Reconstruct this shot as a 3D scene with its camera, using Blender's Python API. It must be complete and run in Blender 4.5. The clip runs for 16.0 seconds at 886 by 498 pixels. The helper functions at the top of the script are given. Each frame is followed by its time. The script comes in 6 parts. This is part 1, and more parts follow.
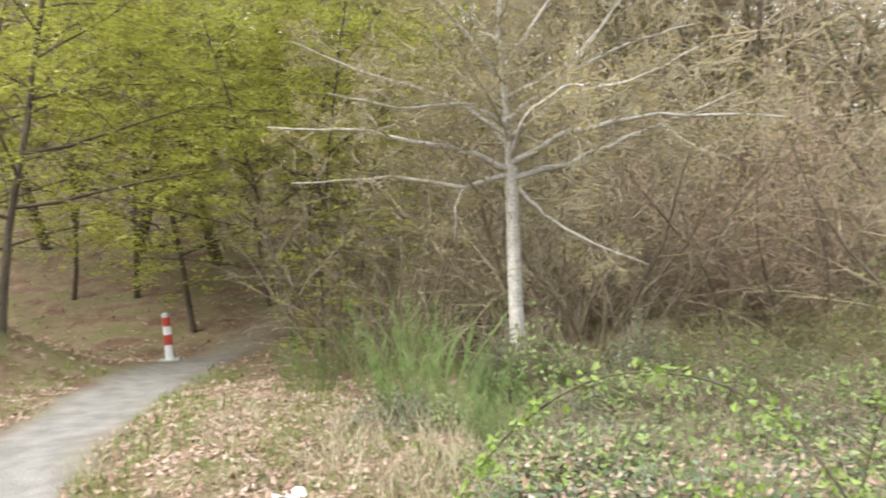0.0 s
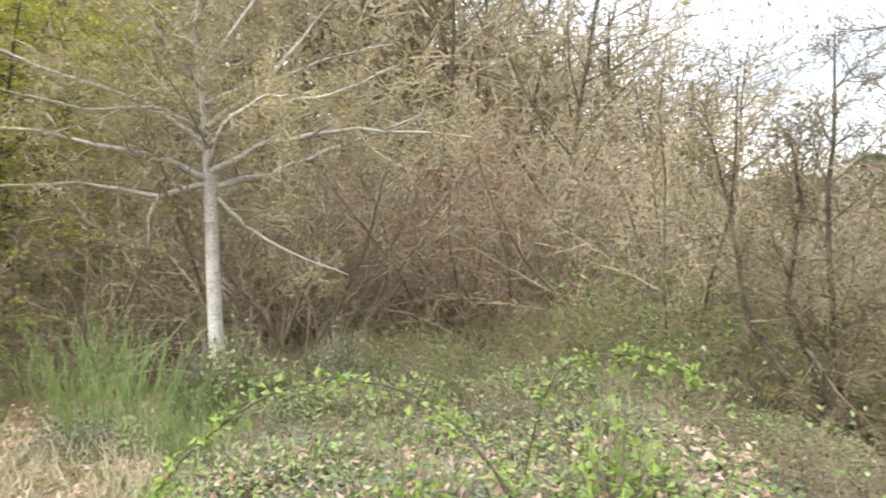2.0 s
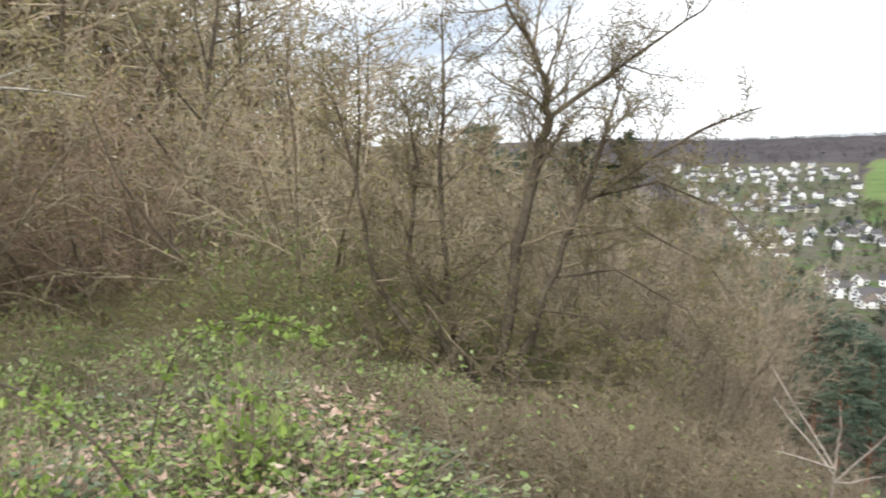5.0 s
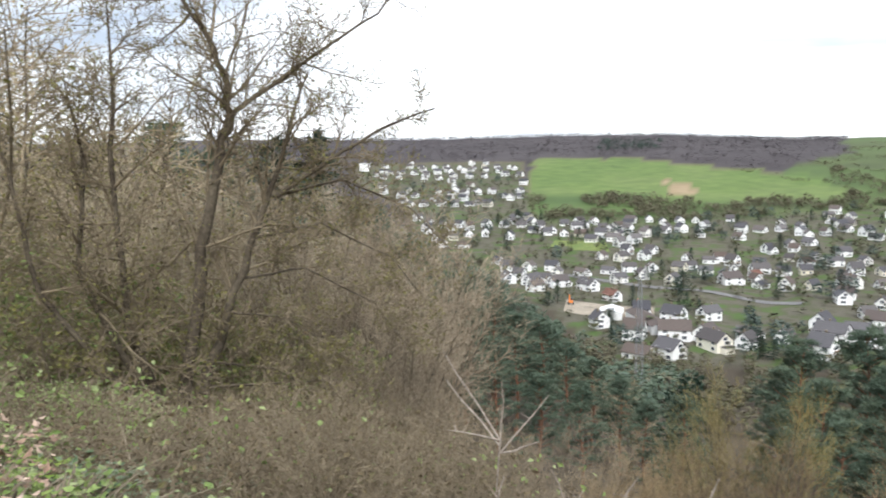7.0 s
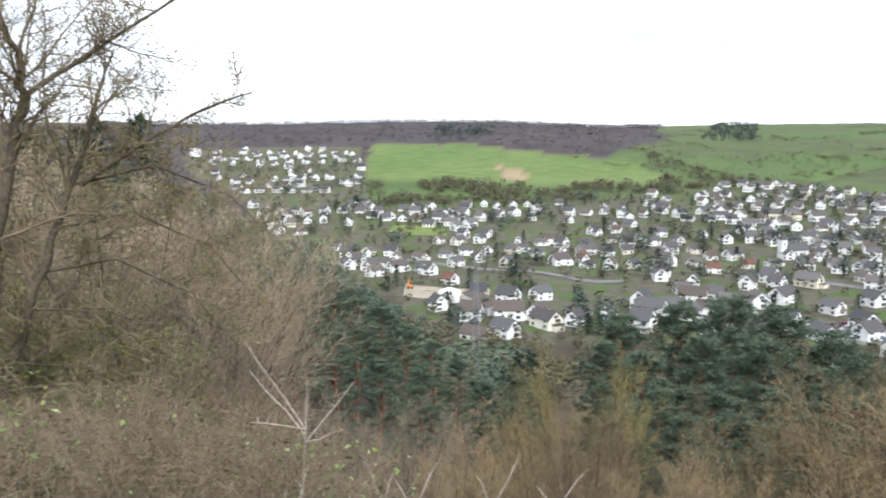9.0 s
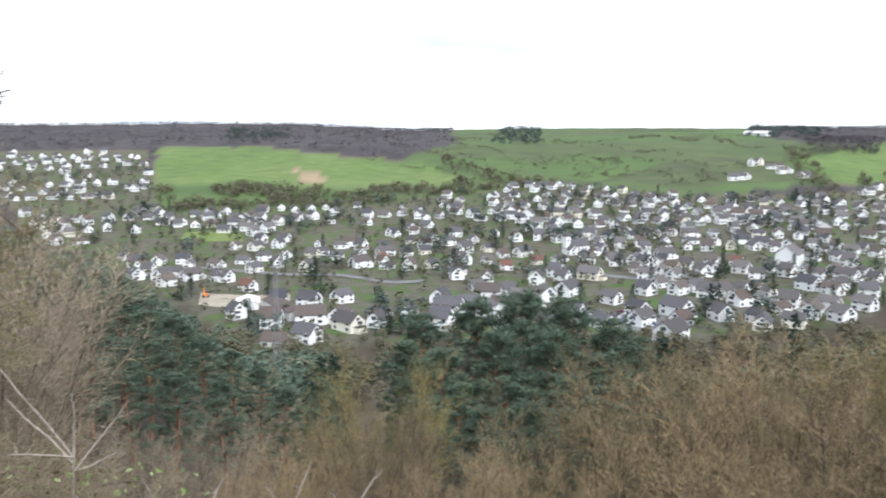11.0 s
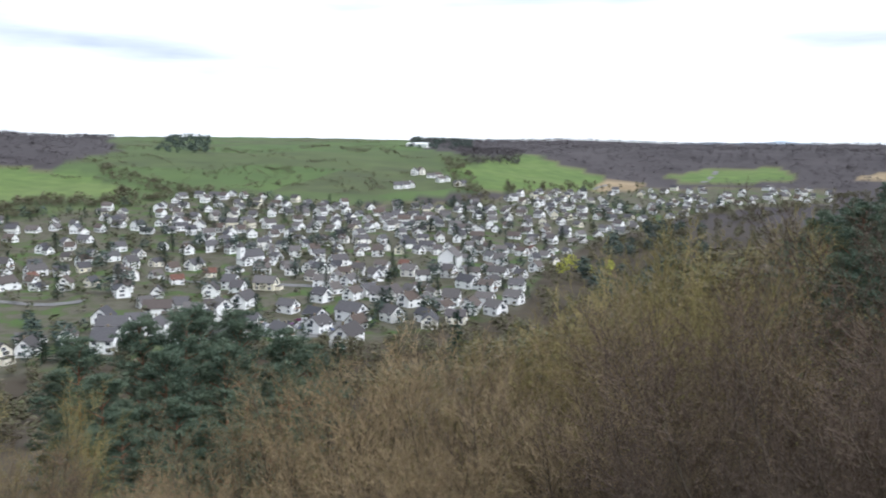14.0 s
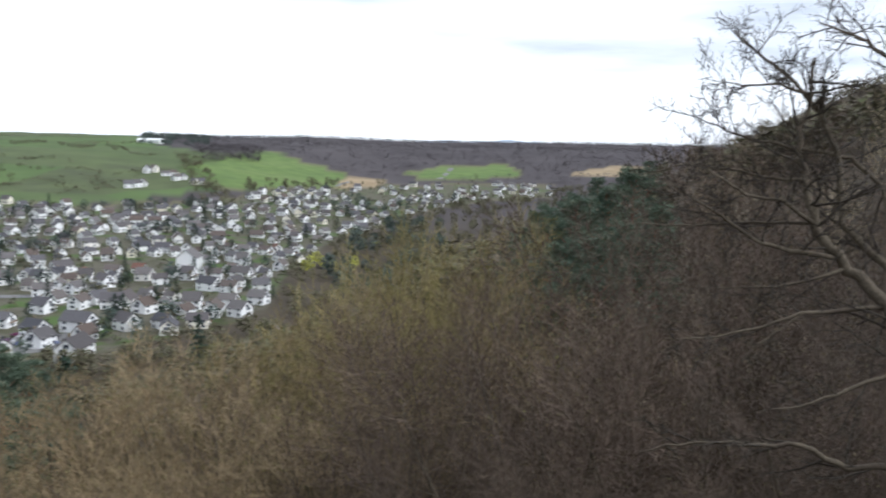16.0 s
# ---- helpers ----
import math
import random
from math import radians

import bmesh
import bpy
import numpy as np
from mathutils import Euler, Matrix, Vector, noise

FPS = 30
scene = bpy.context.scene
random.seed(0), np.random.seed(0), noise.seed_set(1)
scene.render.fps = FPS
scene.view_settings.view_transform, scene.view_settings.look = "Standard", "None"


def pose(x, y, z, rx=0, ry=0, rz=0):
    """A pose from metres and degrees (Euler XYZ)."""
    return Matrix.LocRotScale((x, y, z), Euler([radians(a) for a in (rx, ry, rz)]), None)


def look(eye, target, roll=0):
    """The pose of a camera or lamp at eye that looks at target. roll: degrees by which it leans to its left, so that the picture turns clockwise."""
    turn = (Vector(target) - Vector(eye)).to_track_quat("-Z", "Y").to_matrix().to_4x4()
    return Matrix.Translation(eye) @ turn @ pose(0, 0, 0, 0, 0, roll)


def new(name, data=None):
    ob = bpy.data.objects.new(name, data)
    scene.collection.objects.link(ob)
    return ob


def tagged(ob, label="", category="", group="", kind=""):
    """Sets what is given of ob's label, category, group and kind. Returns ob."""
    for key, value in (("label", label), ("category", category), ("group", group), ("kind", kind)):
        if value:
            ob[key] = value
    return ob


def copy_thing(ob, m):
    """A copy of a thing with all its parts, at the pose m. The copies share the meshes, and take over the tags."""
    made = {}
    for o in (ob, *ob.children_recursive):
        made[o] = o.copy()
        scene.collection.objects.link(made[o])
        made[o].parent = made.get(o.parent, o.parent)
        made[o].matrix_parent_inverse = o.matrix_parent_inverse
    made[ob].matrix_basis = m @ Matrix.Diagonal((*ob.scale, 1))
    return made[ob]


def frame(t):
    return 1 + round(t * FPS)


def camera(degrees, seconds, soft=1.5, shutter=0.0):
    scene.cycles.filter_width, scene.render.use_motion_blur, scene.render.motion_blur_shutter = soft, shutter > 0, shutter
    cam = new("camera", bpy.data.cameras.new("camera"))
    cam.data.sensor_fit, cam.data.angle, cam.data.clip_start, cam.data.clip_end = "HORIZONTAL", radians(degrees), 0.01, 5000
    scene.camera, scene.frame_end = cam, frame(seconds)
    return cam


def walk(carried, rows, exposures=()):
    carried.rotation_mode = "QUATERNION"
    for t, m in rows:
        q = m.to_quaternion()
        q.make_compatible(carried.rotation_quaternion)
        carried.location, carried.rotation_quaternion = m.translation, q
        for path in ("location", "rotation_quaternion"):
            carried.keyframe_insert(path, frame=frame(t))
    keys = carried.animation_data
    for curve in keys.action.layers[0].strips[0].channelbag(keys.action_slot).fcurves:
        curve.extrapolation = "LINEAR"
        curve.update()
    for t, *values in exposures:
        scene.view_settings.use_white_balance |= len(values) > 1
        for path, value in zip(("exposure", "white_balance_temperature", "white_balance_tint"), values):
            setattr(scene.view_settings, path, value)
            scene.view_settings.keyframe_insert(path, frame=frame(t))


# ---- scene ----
# Eye level is z = 0; the look-out stands on a spur above a valley with a small town.
cam = camera(56.97, 16.0, soft=1.85, shutter=0.5)
PATH = [  # seconds, x, y, z, yaw, pitch, roll
    (0, 0.001, 0.500, 0.000, 0.00, -3.83, 2.64),
    (0.5, 0.034, 0.491, -0.006, -5.14, -3.80, 2.13),
    (1, 0.073, 0.457, 0.002, -10.19, -3.36, 2.04),
    (1.5, 0.103, 0.461, 0.004, -15.70, -3.70, 1.65),
    (2, 0.135, 0.468, -0.001, -20.02, -3.79, 1.50),
    (2.5, 0.147, 0.471, 0.001, -24.35, -4.34, 1.45),
    (3, 0.167, 0.480, -0.004, -29.21, -4.57, 1.30),
    (3.5, 0.184, 0.471, -0.008, -33.15, -4.87, 1.19),
    (6, 0.279, 0.394, -0.006, -55.34, -7.22, 1.19),
    (6.5, 0.302, 0.384, -0.010, -61.55, -7.02, 1.17),
    (7, 0.332, 0.370, -0.019, -66.06, -7.15, 0.84),
    (7.5, 0.354, 0.336, -0.020, -68.00, -7.56, 1.32),
    (8, 0.356, 0.281, -0.017, -70.41, -7.84, 1.06),
    (8.5, 0.383, 0.235, -0.018, -74.12, -8.07, 1.04),
    (9, 0.400, 0.190, -0.015, -77.35, -8.28, 0.40),
    (11.5, 0.452, 0.083, -0.023, -94.86, -8.09, -0.05),
    (12, 0.450, 0.022, -0.027, -98.53, -7.97, -0.53),
    (12.5, 0.438, -0.087, -0.018, -103.70, -7.57, -0.73),
    (13, 0.421, -0.193, -0.002, -107.92, -7.27, -0.66),
    (13.5, 0.410, -0.256, 0.007, -111.07, -7.21, -0.46),
    (14, 0.408, -0.308, 0.017, -113.98, -7.38, -0.69),
    (14.5, 0.391, -0.365, 0.024, -117.47, -7.45, -0.65),
    (15, 0.374, -0.413, 0.037, -121.87, -7.29, -0.55),
    (15.5, 0.341, -0.458, 0.027, -126.88, -7.38, -0.26),
    (16, 0.324, -0.490, 0.023, -131.83, -7.30, -1.10),
]
walk(cam, [(t, pose(x, y, z, 90 + p, r, w)) for t, x, y, z, w, p, r in PATH],
     exposures=[(0, 0.9, 6300, 10), (3.0, 0.88, 6250, 10), (5.8, 0.22, 6200, 10), (7.5, 0.32, 6050, 10), (9, 0.36, 6000, 10), (12, 0.24, 5800, 10), (13.5, 0.02, 5800, 10), (16, -0.08, 5800, 10)])

# ---- world and light: a bright overcast spring day ----
world = bpy.data.worlds.new("overcast")
scene.world = world
world.use_nodes = True
wn, wl = world.node_tree.nodes, world.node_tree.links
wn.clear()
sky = wn.new("ShaderNodeTexSky")
sky.sky_type, sky.sun_disc = "NISHITA", False
sky.sun_elevation, sky.sun_rotation = radians(42), radians(243)
bg_sky, bg_cloud, mix, wout = wn.new("ShaderNodeBackground"), wn.new("ShaderNodeBackground"), wn.new("ShaderNodeMixShader"), wn.new("ShaderNodeOutputWorld")
bg_sky.inputs["Strength"].default_value = 0.12
coord, mapping, cloud, ramp = wn.new("ShaderNodeTexCoord"), wn.new("ShaderNodeMapping"), wn.new("ShaderNodeTexNoise"), wn.new("ShaderNodeValToRGB")
mapping.inputs["Scale"].default_value = (1.3, 1.3, 9)
cloud.inputs["Scale"].default_value, cloud.inputs["Detail"].default_value = 1.6, 5
ramp.color_ramp.elements[0].position, ramp.color_ramp.elements[0].color = 0.28, (0.40, 0.44, 0.50, 1)
ramp.color_ramp.elements[1].position, ramp.color_ramp.elements[1].color = 0.50, (1, 1, 1, 1)
bg_cloud.inputs["Strength"].default_value = 1.45
mix.inputs[0].default_value = 0.9
wl.new(coord.outputs["Generated"], mapping.inputs["Vector"])
wl.new(mapping.outputs["Vector"], cloud.inputs["Vector"])
wl.new(cloud.outputs["Fac"], ramp.inputs["Fac"])
wl.new(ramp.outputs["Color"], bg_cloud.inputs["Color"])
wl.new(sky.outputs["Color"], bg_sky.inputs["Color"])
wl.new(bg_sky.outputs[0], mix.inputs[1])
wl.new(bg_cloud.outputs[0], mix.inputs[2])
wl.new(mix.outputs[0], wout.inputs["Surface"])
sun = new("sun", bpy.data.lights.new("sun", "SUN"))
sun.data.energy, sun.data.angle, sun.data.color = 2.7, radians(22), (1, 0.96, 0.9)
sun.matrix_world = look((0, 0, 0), (0.66, 0.34, -0.67))


# ---- materials ----
def material(name, colours, rough=0.8, scale=6.0, fine=60.0, bump=0.0, metal=0.0, source="", mottle=0.35, translucent=0.0, vary=0.0):
    """Colours are mixed by a coarse noise and a fine one; source 'object' or 'island' also varies them piece by piece."""
    m = bpy.data.materials.new(name)
    m.use_nodes = True
    nt = m.node_tree
    n, l = nt.nodes, nt.links
    bsdf = n["Principled BSDF"]
    bsdf.inputs["Roughness"].default_value, bsdf.inputs["Metallic"].default_value = rough, metal
    bsdf.inputs["Specular IOR Level"].default_value = 0.3
    tc = n.new("ShaderNodeTexCoord")
    a, b = n.new("ShaderNodeTexNoise"), n.new("ShaderNodeTexNoise")
    a.inputs["Scale"].default_value, a.inputs["Detail"].default_value = scale, 3
    b.inputs["Scale"].default_value, b.inputs["Detail"].default_value = fine, 4
    for q in (a, b):
        l.new(tc.outputs["Object"], q.inputs["Vector"])
    r = n.new("ShaderNodeValToRGB")
    els = r.color_ramp.elements
    while len(els) < len(colours):
        els.new(0.5)
    for i, c in enumerate(colours):
        els[i].position = i / max(1, len(colours) - 1) if source else 0.3 + 0.4 * i / max(1, len(colours) - 1)
        els[i].color = (*c, 1)
    if source:
        info = n.new("ShaderNodeObjectInfo") if source == "object" else n.new("ShaderNodeNewGeometry")
        l.new(info.outputs["Random" if source == "object" else "Random Per Island"], r.inputs["Fac"])
    else:
        l.new(a.outputs["Fac"], r.inputs["Fac"])
    hsv, mp = n.new("ShaderNodeHueSaturation"), n.new("ShaderNodeMapRange")
    mp.inputs["From Min"].default_value, mp.inputs["From Max"].default_value = 0.3, 0.7
    mp.inputs["To Min"].default_value, mp.inputs["To Max"].default_value = 1 - mottle, 1 + mottle
    l.new(b.outputs["Fac"], mp.inputs["Value"])
    l.new(mp.outputs["Result"], hsv.inputs["Value"])
    l.new(r.outputs["Color"], hsv.inputs["Color"])
    if vary:
        info, span = n.new("ShaderNodeObjectInfo"), n.new("ShaderNodeMapRange")
        span.inputs["To Min"].default_value, span.inputs["To Max"].default_value = 1 - vary, 1 + vary
        l.new(info.outputs["Random"], span.inputs["Value"])
        mul = n.new("ShaderNodeMath")
        mul.operation = "MULTIPLY"
        l.new(mp.outputs["Result"], mul.inputs[0])
        l.new(span.outputs["Result"], mul.inputs[1])
        l.new(mul.outputs[0], hsv.inputs["Value"])
    l.new(hsv.outputs["Color"], bsdf.inputs["Base Color"])
    if bump:
        bp = n.new("ShaderNodeBump")
        bp.inputs["Strength"].default_value, bp.inputs["Distance"].default_value = bump, 0.02
        l.new(b.outputs["Fac"], bp.inputs["Height"])
        l.new(bp.outputs["Normal"], bsdf.inputs["Normal"])
    if translucent:
        tr, mx = n.new("ShaderNodeBsdfTranslucent"), n.new("ShaderNodeMixShader")
        mx.inputs[0].default_value = translucent
        l.new(hsv.outputs["Color"], tr.inputs["Color"])
        l.new(bsdf.outputs[0], mx.inputs[1])
        l.new(tr.outputs[0], mx.inputs[2])
        l.new(mx.outputs[0], n["Material Output"].inputs["Surface"])
    return m


BARK_PALE = material("bark_pale", [(0.38, 0.35, 0.30), (0.54, 0.51, 0.46)], 0.85, 3, 30, 0.5)
BARK_DARK = material("bark_dark", [(0.055, 0.042, 0.03), (0.12, 0.10, 0.07)], 0.9, 2, 25, 0.6)
BARK_BLACK = material("bark_black", [(0.028, 0.022, 0.017), (0.06, 0.05, 0.038)], 0.9, 2, 25, 0.6)
BARK_BROWN = material("bark_brown", [(0.14, 0.11, 0.075), (0.25, 0.21, 0.15)], 0.9, 2, 25, 0.6)
BARK_PINE = material("bark_pine", [(0.16, 0.075, 0.045), (0.24, 0.13, 0.08)], 0.9, 2, 25, 0.6)
TWIG_PALE = material("twig_pale", [(0.27, 0.235, 0.16), (0.38, 0.34, 0.23)], 0.8, 3, 20)
TWIG_CREAM = material("twig_cream", [(0.25, 0.215, 0.135), (0.36, 0.32, 0.22)], 0.8, 3, 20)
TWIG_BROWN = material("twig_brown", [(0.20, 0.158, 0.10), (0.305, 0.25, 0.172), (0.265, 0.24, 0.132)], 0.85, 0.5, 8, vary=0.25)
TWIG_RED = material("twig_red", [(0.28, 0.19, 0.14), (0.38, 0.275, 0.20)], 0.85, 0.5, 8, vary=0.25)
TWIG_OCHRE = material("twig_ochre", [(0.22, 0.175, 0.07), (0.30, 0.25, 0.108)], 0.85, 0.3, 8, vary=0.2)
TWIG_DARK = material("twig_dark", [(0.08, 0.06, 0.042), (0.14, 0.11, 0.08)], 0.85, 0.5, 8)
TWIG_TREE = material("twig_tree", [(0.15, 0.118, 0.075), (0.22, 0.18, 0.12)], 0.85, 0.4, 8)
TWIG_SLOPE = material("twig_slope", [(0.19, 0.138, 0.075), (0.27, 0.205, 0.118)], 0.85, 0.4, 8, vary=0.3)
# Reddish twigs darkened in place of the shade among the bushes.
TWIG_SLOPE_SHADED = material("twig_slope_red_shaded", [(0.068, 0.048, 0.036), (0.11, 0.08, 0.059)], 0.85, 0.4, 8, vary=0.3)
TWIG_HAZE = material("twig_haze", [(0.25, 0.20, 0.142), (0.35, 0.29, 0.205)], 0.85, 0.4, 8, vary=0.2)
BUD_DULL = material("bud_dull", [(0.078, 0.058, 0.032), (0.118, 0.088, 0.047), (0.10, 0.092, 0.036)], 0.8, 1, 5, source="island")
BUD_OLIVE = material("bud_olive", [(0.15, 0.142, 0.046), (0.21, 0.198, 0.062)], 0.8, 1, 5, source="island", translucent=0.2)
BUD = material("bud", [(0.30, 0.27, 0.08), (0.40, 0.34, 0.16), (0.34, 0.24, 0.12)], 0.7, 1, 5, source="island", translucent=0.25)
LEAF_BEECH = material("leaf_beech", [(0.33, 0.36, 0.055), (0.50, 0.51, 0.11), (0.42, 0.40, 0.10)], 0.6, 1, 5, source="island", translucent=0.5)
LEAF_IVY = material("leaf_ivy", [(0.07, 0.12, 0.05), (0.11, 0.165, 0.075), (0.16, 0.20, 0.12), (0.24, 0.27, 0.19)], 0.4, 1, 20, source="island", translucent=0.15)
LEAF_BRIGHT = material("leaf_bright", [(0.18, 0.28, 0.05), (0.29, 0.38, 0.09), (0.24, 0.31, 0.10)], 0.5, 1, 20, source="island", translucent=0.4)
LEAF_DARK = material("leaf_dark", [(0.10, 0.15, 0.04), (0.16, 0.20, 0.06), (0.20, 0.21, 0.08)], 0.6, 1, 20, source="island", translucent=0.2)
LEAF_GREEN = material("leaf_green", [(0.16, 0.24, 0.065), (0.26, 0.34, 0.11), (0.32, 0.37, 0.18)], 0.6, 1, 20, source="island", translucent=0.3)
LEAF_DEAD = material("leaf_dead", [(0.21, 0.13, 0.088), (0.34, 0.23, 0.165), (0.46, 0.36, 0.29)], 0.8, 1, 30, source="island")
BROOM = material("broom_green", [(0.13, 0.19, 0.055), (0.20, 0.27, 0.09)], 0.6, 2, 10)
STRAW = material("dry_straw", [(0.32, 0.26, 0.17), (0.44, 0.38, 0.27), (0.25, 0.25, 0.12)], 0.8, 1, 10, source="island")
GRASS = material("grass_blade", [(0.16, 0.22, 0.05), (0.24, 0.29, 0.08)], 0.7, 1, 10, source="island", translucent=0.2)
STALK = material("dead_stalk", [(0.21, 0.175, 0.145), (0.33, 0.285, 0.24)], 0.7, 4, 40)
NEEDLE = material("pine_needle", [(0.05, 0.08, 0.054), (0.085, 0.12, 0.08), (0.125, 0.16, 0.104)], 0.6, 0.5, 6)
NEEDLE_DARK = material("spruce_needle", [(0.012, 0.03, 0.02), (0.03, 0.055, 0.032)], 0.6, 0.5, 6)
NEEDLE_FAR = material("far_conifer", [(0.045, 0.066, 0.055), (0.075, 0.098, 0.08)], 0.8, 0.02, 0.2, source="island")
# Bare-wood brown with the violet of distance haze put into it.
WOOD_HAZED = material("hazed_bare_wood", [(0.072, 0.063, 0.070), (0.092, 0.08, 0.085), (0.085, 0.078, 0.074)], 0.9, 0.02, 0.2, source="island")
HEDGE_FAR = material("hedge_crown", [(0.085, 0.072, 0.05), (0.12, 0.105, 0.065), (0.095, 0.105, 0.05), (0.14, 0.115, 0.085)], 0.9, 0.05, 0.8, source="island")
PLASTER_COLOURS = [(0.84, 0.84, 0.84), (0.85, 0.85, 0.84), (0.80, 0.80, 0.77), (0.86, 0.86, 0.86), (0.84, 0.84, 0.83), (0.85, 0.85, 0.84), (0.84, 0.84, 0.84), (0.84, 0.84, 0.83), (0.85, 0.85, 0.85), (0.82, 0.80, 0.76), (0.76, 0.71, 0.56)]
SLATE_COLOURS = [(0.06, 0.06, 0.068), (0.088, 0.084, 0.09), (0.115, 0.11, 0.115), (0.075, 0.068, 0.068), (0.14, 0.13, 0.128), (0.10, 0.076, 0.064), (0.10, 0.10, 0.11)]
PLASTER = material("plaster", PLASTER_COLOURS, 0.9, 0.3, 2.0, mottle=0.06, source="object")
SLATE = material("roof_slate", SLATE_COLOURS, 0.95, 0.5, 3.0, mottle=0.2, source="object")
PLASTER_FAR = material("plaster_far", PLASTER_COLOURS, 0.9, 0.3, 2.0, mottle=0.06, source="island")
SLATE_FAR = material("slate_far", SLATE_COLOURS, 0.95, 0.5, 3.0, mottle=0.2, source="island")
BRICK_RED = material("roof_tile_red", [(0.12, 0.06, 0.045), (0.16, 0.08, 0.06)], 0.8, 0.5, 3)
WHITE_PAINT = material("white_paint", [(0.76, 0.76, 0.75), (0.84, 0.84, 0.83)], 0.5, 2, 20, mottle=0.08)
RED_PAINT = material("red_paint", [(0.42, 0.05, 0.035), (0.52, 0.08, 0.05)], 0.5, 4, 30, mottle=0.15)
GLASS_DARK = material("window_pane", [(0.03, 0.035, 0.045), (0.07, 0.08, 0.10)], 0.12, 0.5, 3)
DOOR_WOOD = material("door_wood", [(0.14, 0.08, 0.045), (0.22, 0.13, 0.07)], 0.6, 2, 10)
STEEL = material("galvanised_steel", [(0.42, 0.44, 0.46), (0.55, 0.57, 0.58)], 0.5, 1, 8, metal=0.4)
CAR_PAINT = material("car_paint", [(0.03, 0.03, 0.035), (0.35, 0.36, 0.38), (0.75, 0.75, 0.75), (0.05, 0.08, 0.2), (0.3, 0.03, 0.03)], 0.25, 1, 4, mottle=0.03, source="object")
RUBBER = material("rubber", [(0.02, 0.02, 0.02), (0.035, 0.035, 0.035)], 0.8)
MAST_GREY = material("weathered_steel", [(0.20, 0.21, 0.22), (0.28, 0.29, 0.30)], 0.6, 1, 8)
ORANGE = material("orange_paint", [(0.65, 0.16, 0.03), (0.75, 0.25, 0.05)], 0.5, 1, 8, mottle=0.1)
GARDEN_CROWN = material("garden_crown", [(0.075, 0.068, 0.047), (0.11, 0.096, 0.066), (0.07, 0.092, 0.042), (0.12, 0.112, 0.062)], 0.9, 0.05, 0.8, source="island")
ROAD = material("asphalt", [(0.14, 0.14, 0.14), (0.19, 0.185, 0.18)], 0.9, 0.1, 2)
SOIL = material("bare_soil", [(0.25, 0.21, 0.16), (0.34, 0.30, 0.235)], 0.95, 0.1, 2)
LAWN = material("lawn", [(0.11, 0.16, 0.045), (0.17, 0.20, 0.06)], 0.95, 0.1, 2)
# Aerial haze is put into the mountains' colour; no haze lies in the air.
BLUE_HAZE = material("hazed_mountain", [(0.34, 0.40, 0.48), (0.40, 0.46, 0.53)], 1.0, 0.002, 0.02, mottle=0.05)


# ---- the lie of the land ----
SLOPE_X = [-4000, 1.6, 4, 6, 10, 15, 30, 45, 60, 110, 250, 320, 6000]
SLOPE_Z = [0, 0, 0.65, 1.75, 4.2, 7.2, 16, 23, 29, 46, 75, 77.4, 77.4]
RISE_R = [0, 550, 800, 900, 1300, 1700, 2200, 2500, 6000]
RISE_Z = [0, 0, 15, 24, 60, 75, 90, 84, 60]


def smooth(a, b, v):
    q = np.clip((v - a) / (b - a), 0, 1)
    return q * q * (3 - 2 * q)


def waves(x, y, size, seed):
    """Smooth uneven ground, about -1 to 1."""
    r, out = np.random.RandomState(seed), 0
    for _ in range(6):
        a, f, p = r.uniform(0, 6.283), r.uniform(0.6, 1.6) / size, r.uniform(0, 6.283)
        out = out + np.sin((x * np.cos(a) + y * np.sin(a)) * f * 6.283 + p)
    return out / 3.2


def bearing(x, y):
    return np.degrees(np.arctan2(x, y))


def ground_z(x, y):
    x, y = np.asarray(x, float), np.asarray(y, float)
    r, th = np.hypot(x, y), bearing(x, y)
    z = -1.65 - 0.095 * np.clip(y, -4, 19) - np.interp(x + 0.75 * np.clip(-y, 0, 25) - 0.5 * np.clip(y - 1, 0, 9), SLOPE_X, SLOPE_Z)
    rise = 0.28 * np.maximum(0, y - 21) + 0.46 * np.maximum(0, -y - 35)
    rise = 110 * (1 - np.exp(-rise / 110)) * (1 - np.where(y > 0, smooth(140, 320, x), smooth(95, 225, x)))
    k = 1 - 0.32 * smooth(112, 131, th)
    far = np.interp(r * k, RISE_R, RISE_Z) * smooth(100, 300, x)
    bank = 1.6 * np.exp(-((x + 9.2) ** 2 + (y - 14.3) ** 2) / 6.0)
    bumps = bank + waves(x, y, 9, 3) * 0.10 * smooth(3, 8, r) + waves(x, y, 2.3, 4) * 0.04 + waves(x, y, 90, 5) * 1.2 * smooth(60, 200, r)
    hills = (waves(x, y, 1300, 8) * 5 + 14 * (1 - smooth(80, 92, th))) * smooth(1500, 2200, r)
    return z + rise + far + bumps + hills


def gz(x, y):
    return float(ground_z(x, y))


def polar(th, d):
    return d * math.sin(radians(th)), d * math.cos(radians(th))


def inside(th, el, poly):
    """Which points lie in a polygon of bearings and heights of view."""
    hit = np.zeros(th.shape, bool)
    for (x0, y0), (x1, y1) in zip(poly, poly[1:] + poly[:1]):
        cross = ((y0 > el) != (y1 > el)) & (th < (x1 - x0) * (el - y0) / (y1 - y0 + 1e-12) + x0)
        hit ^= cross
    return hit


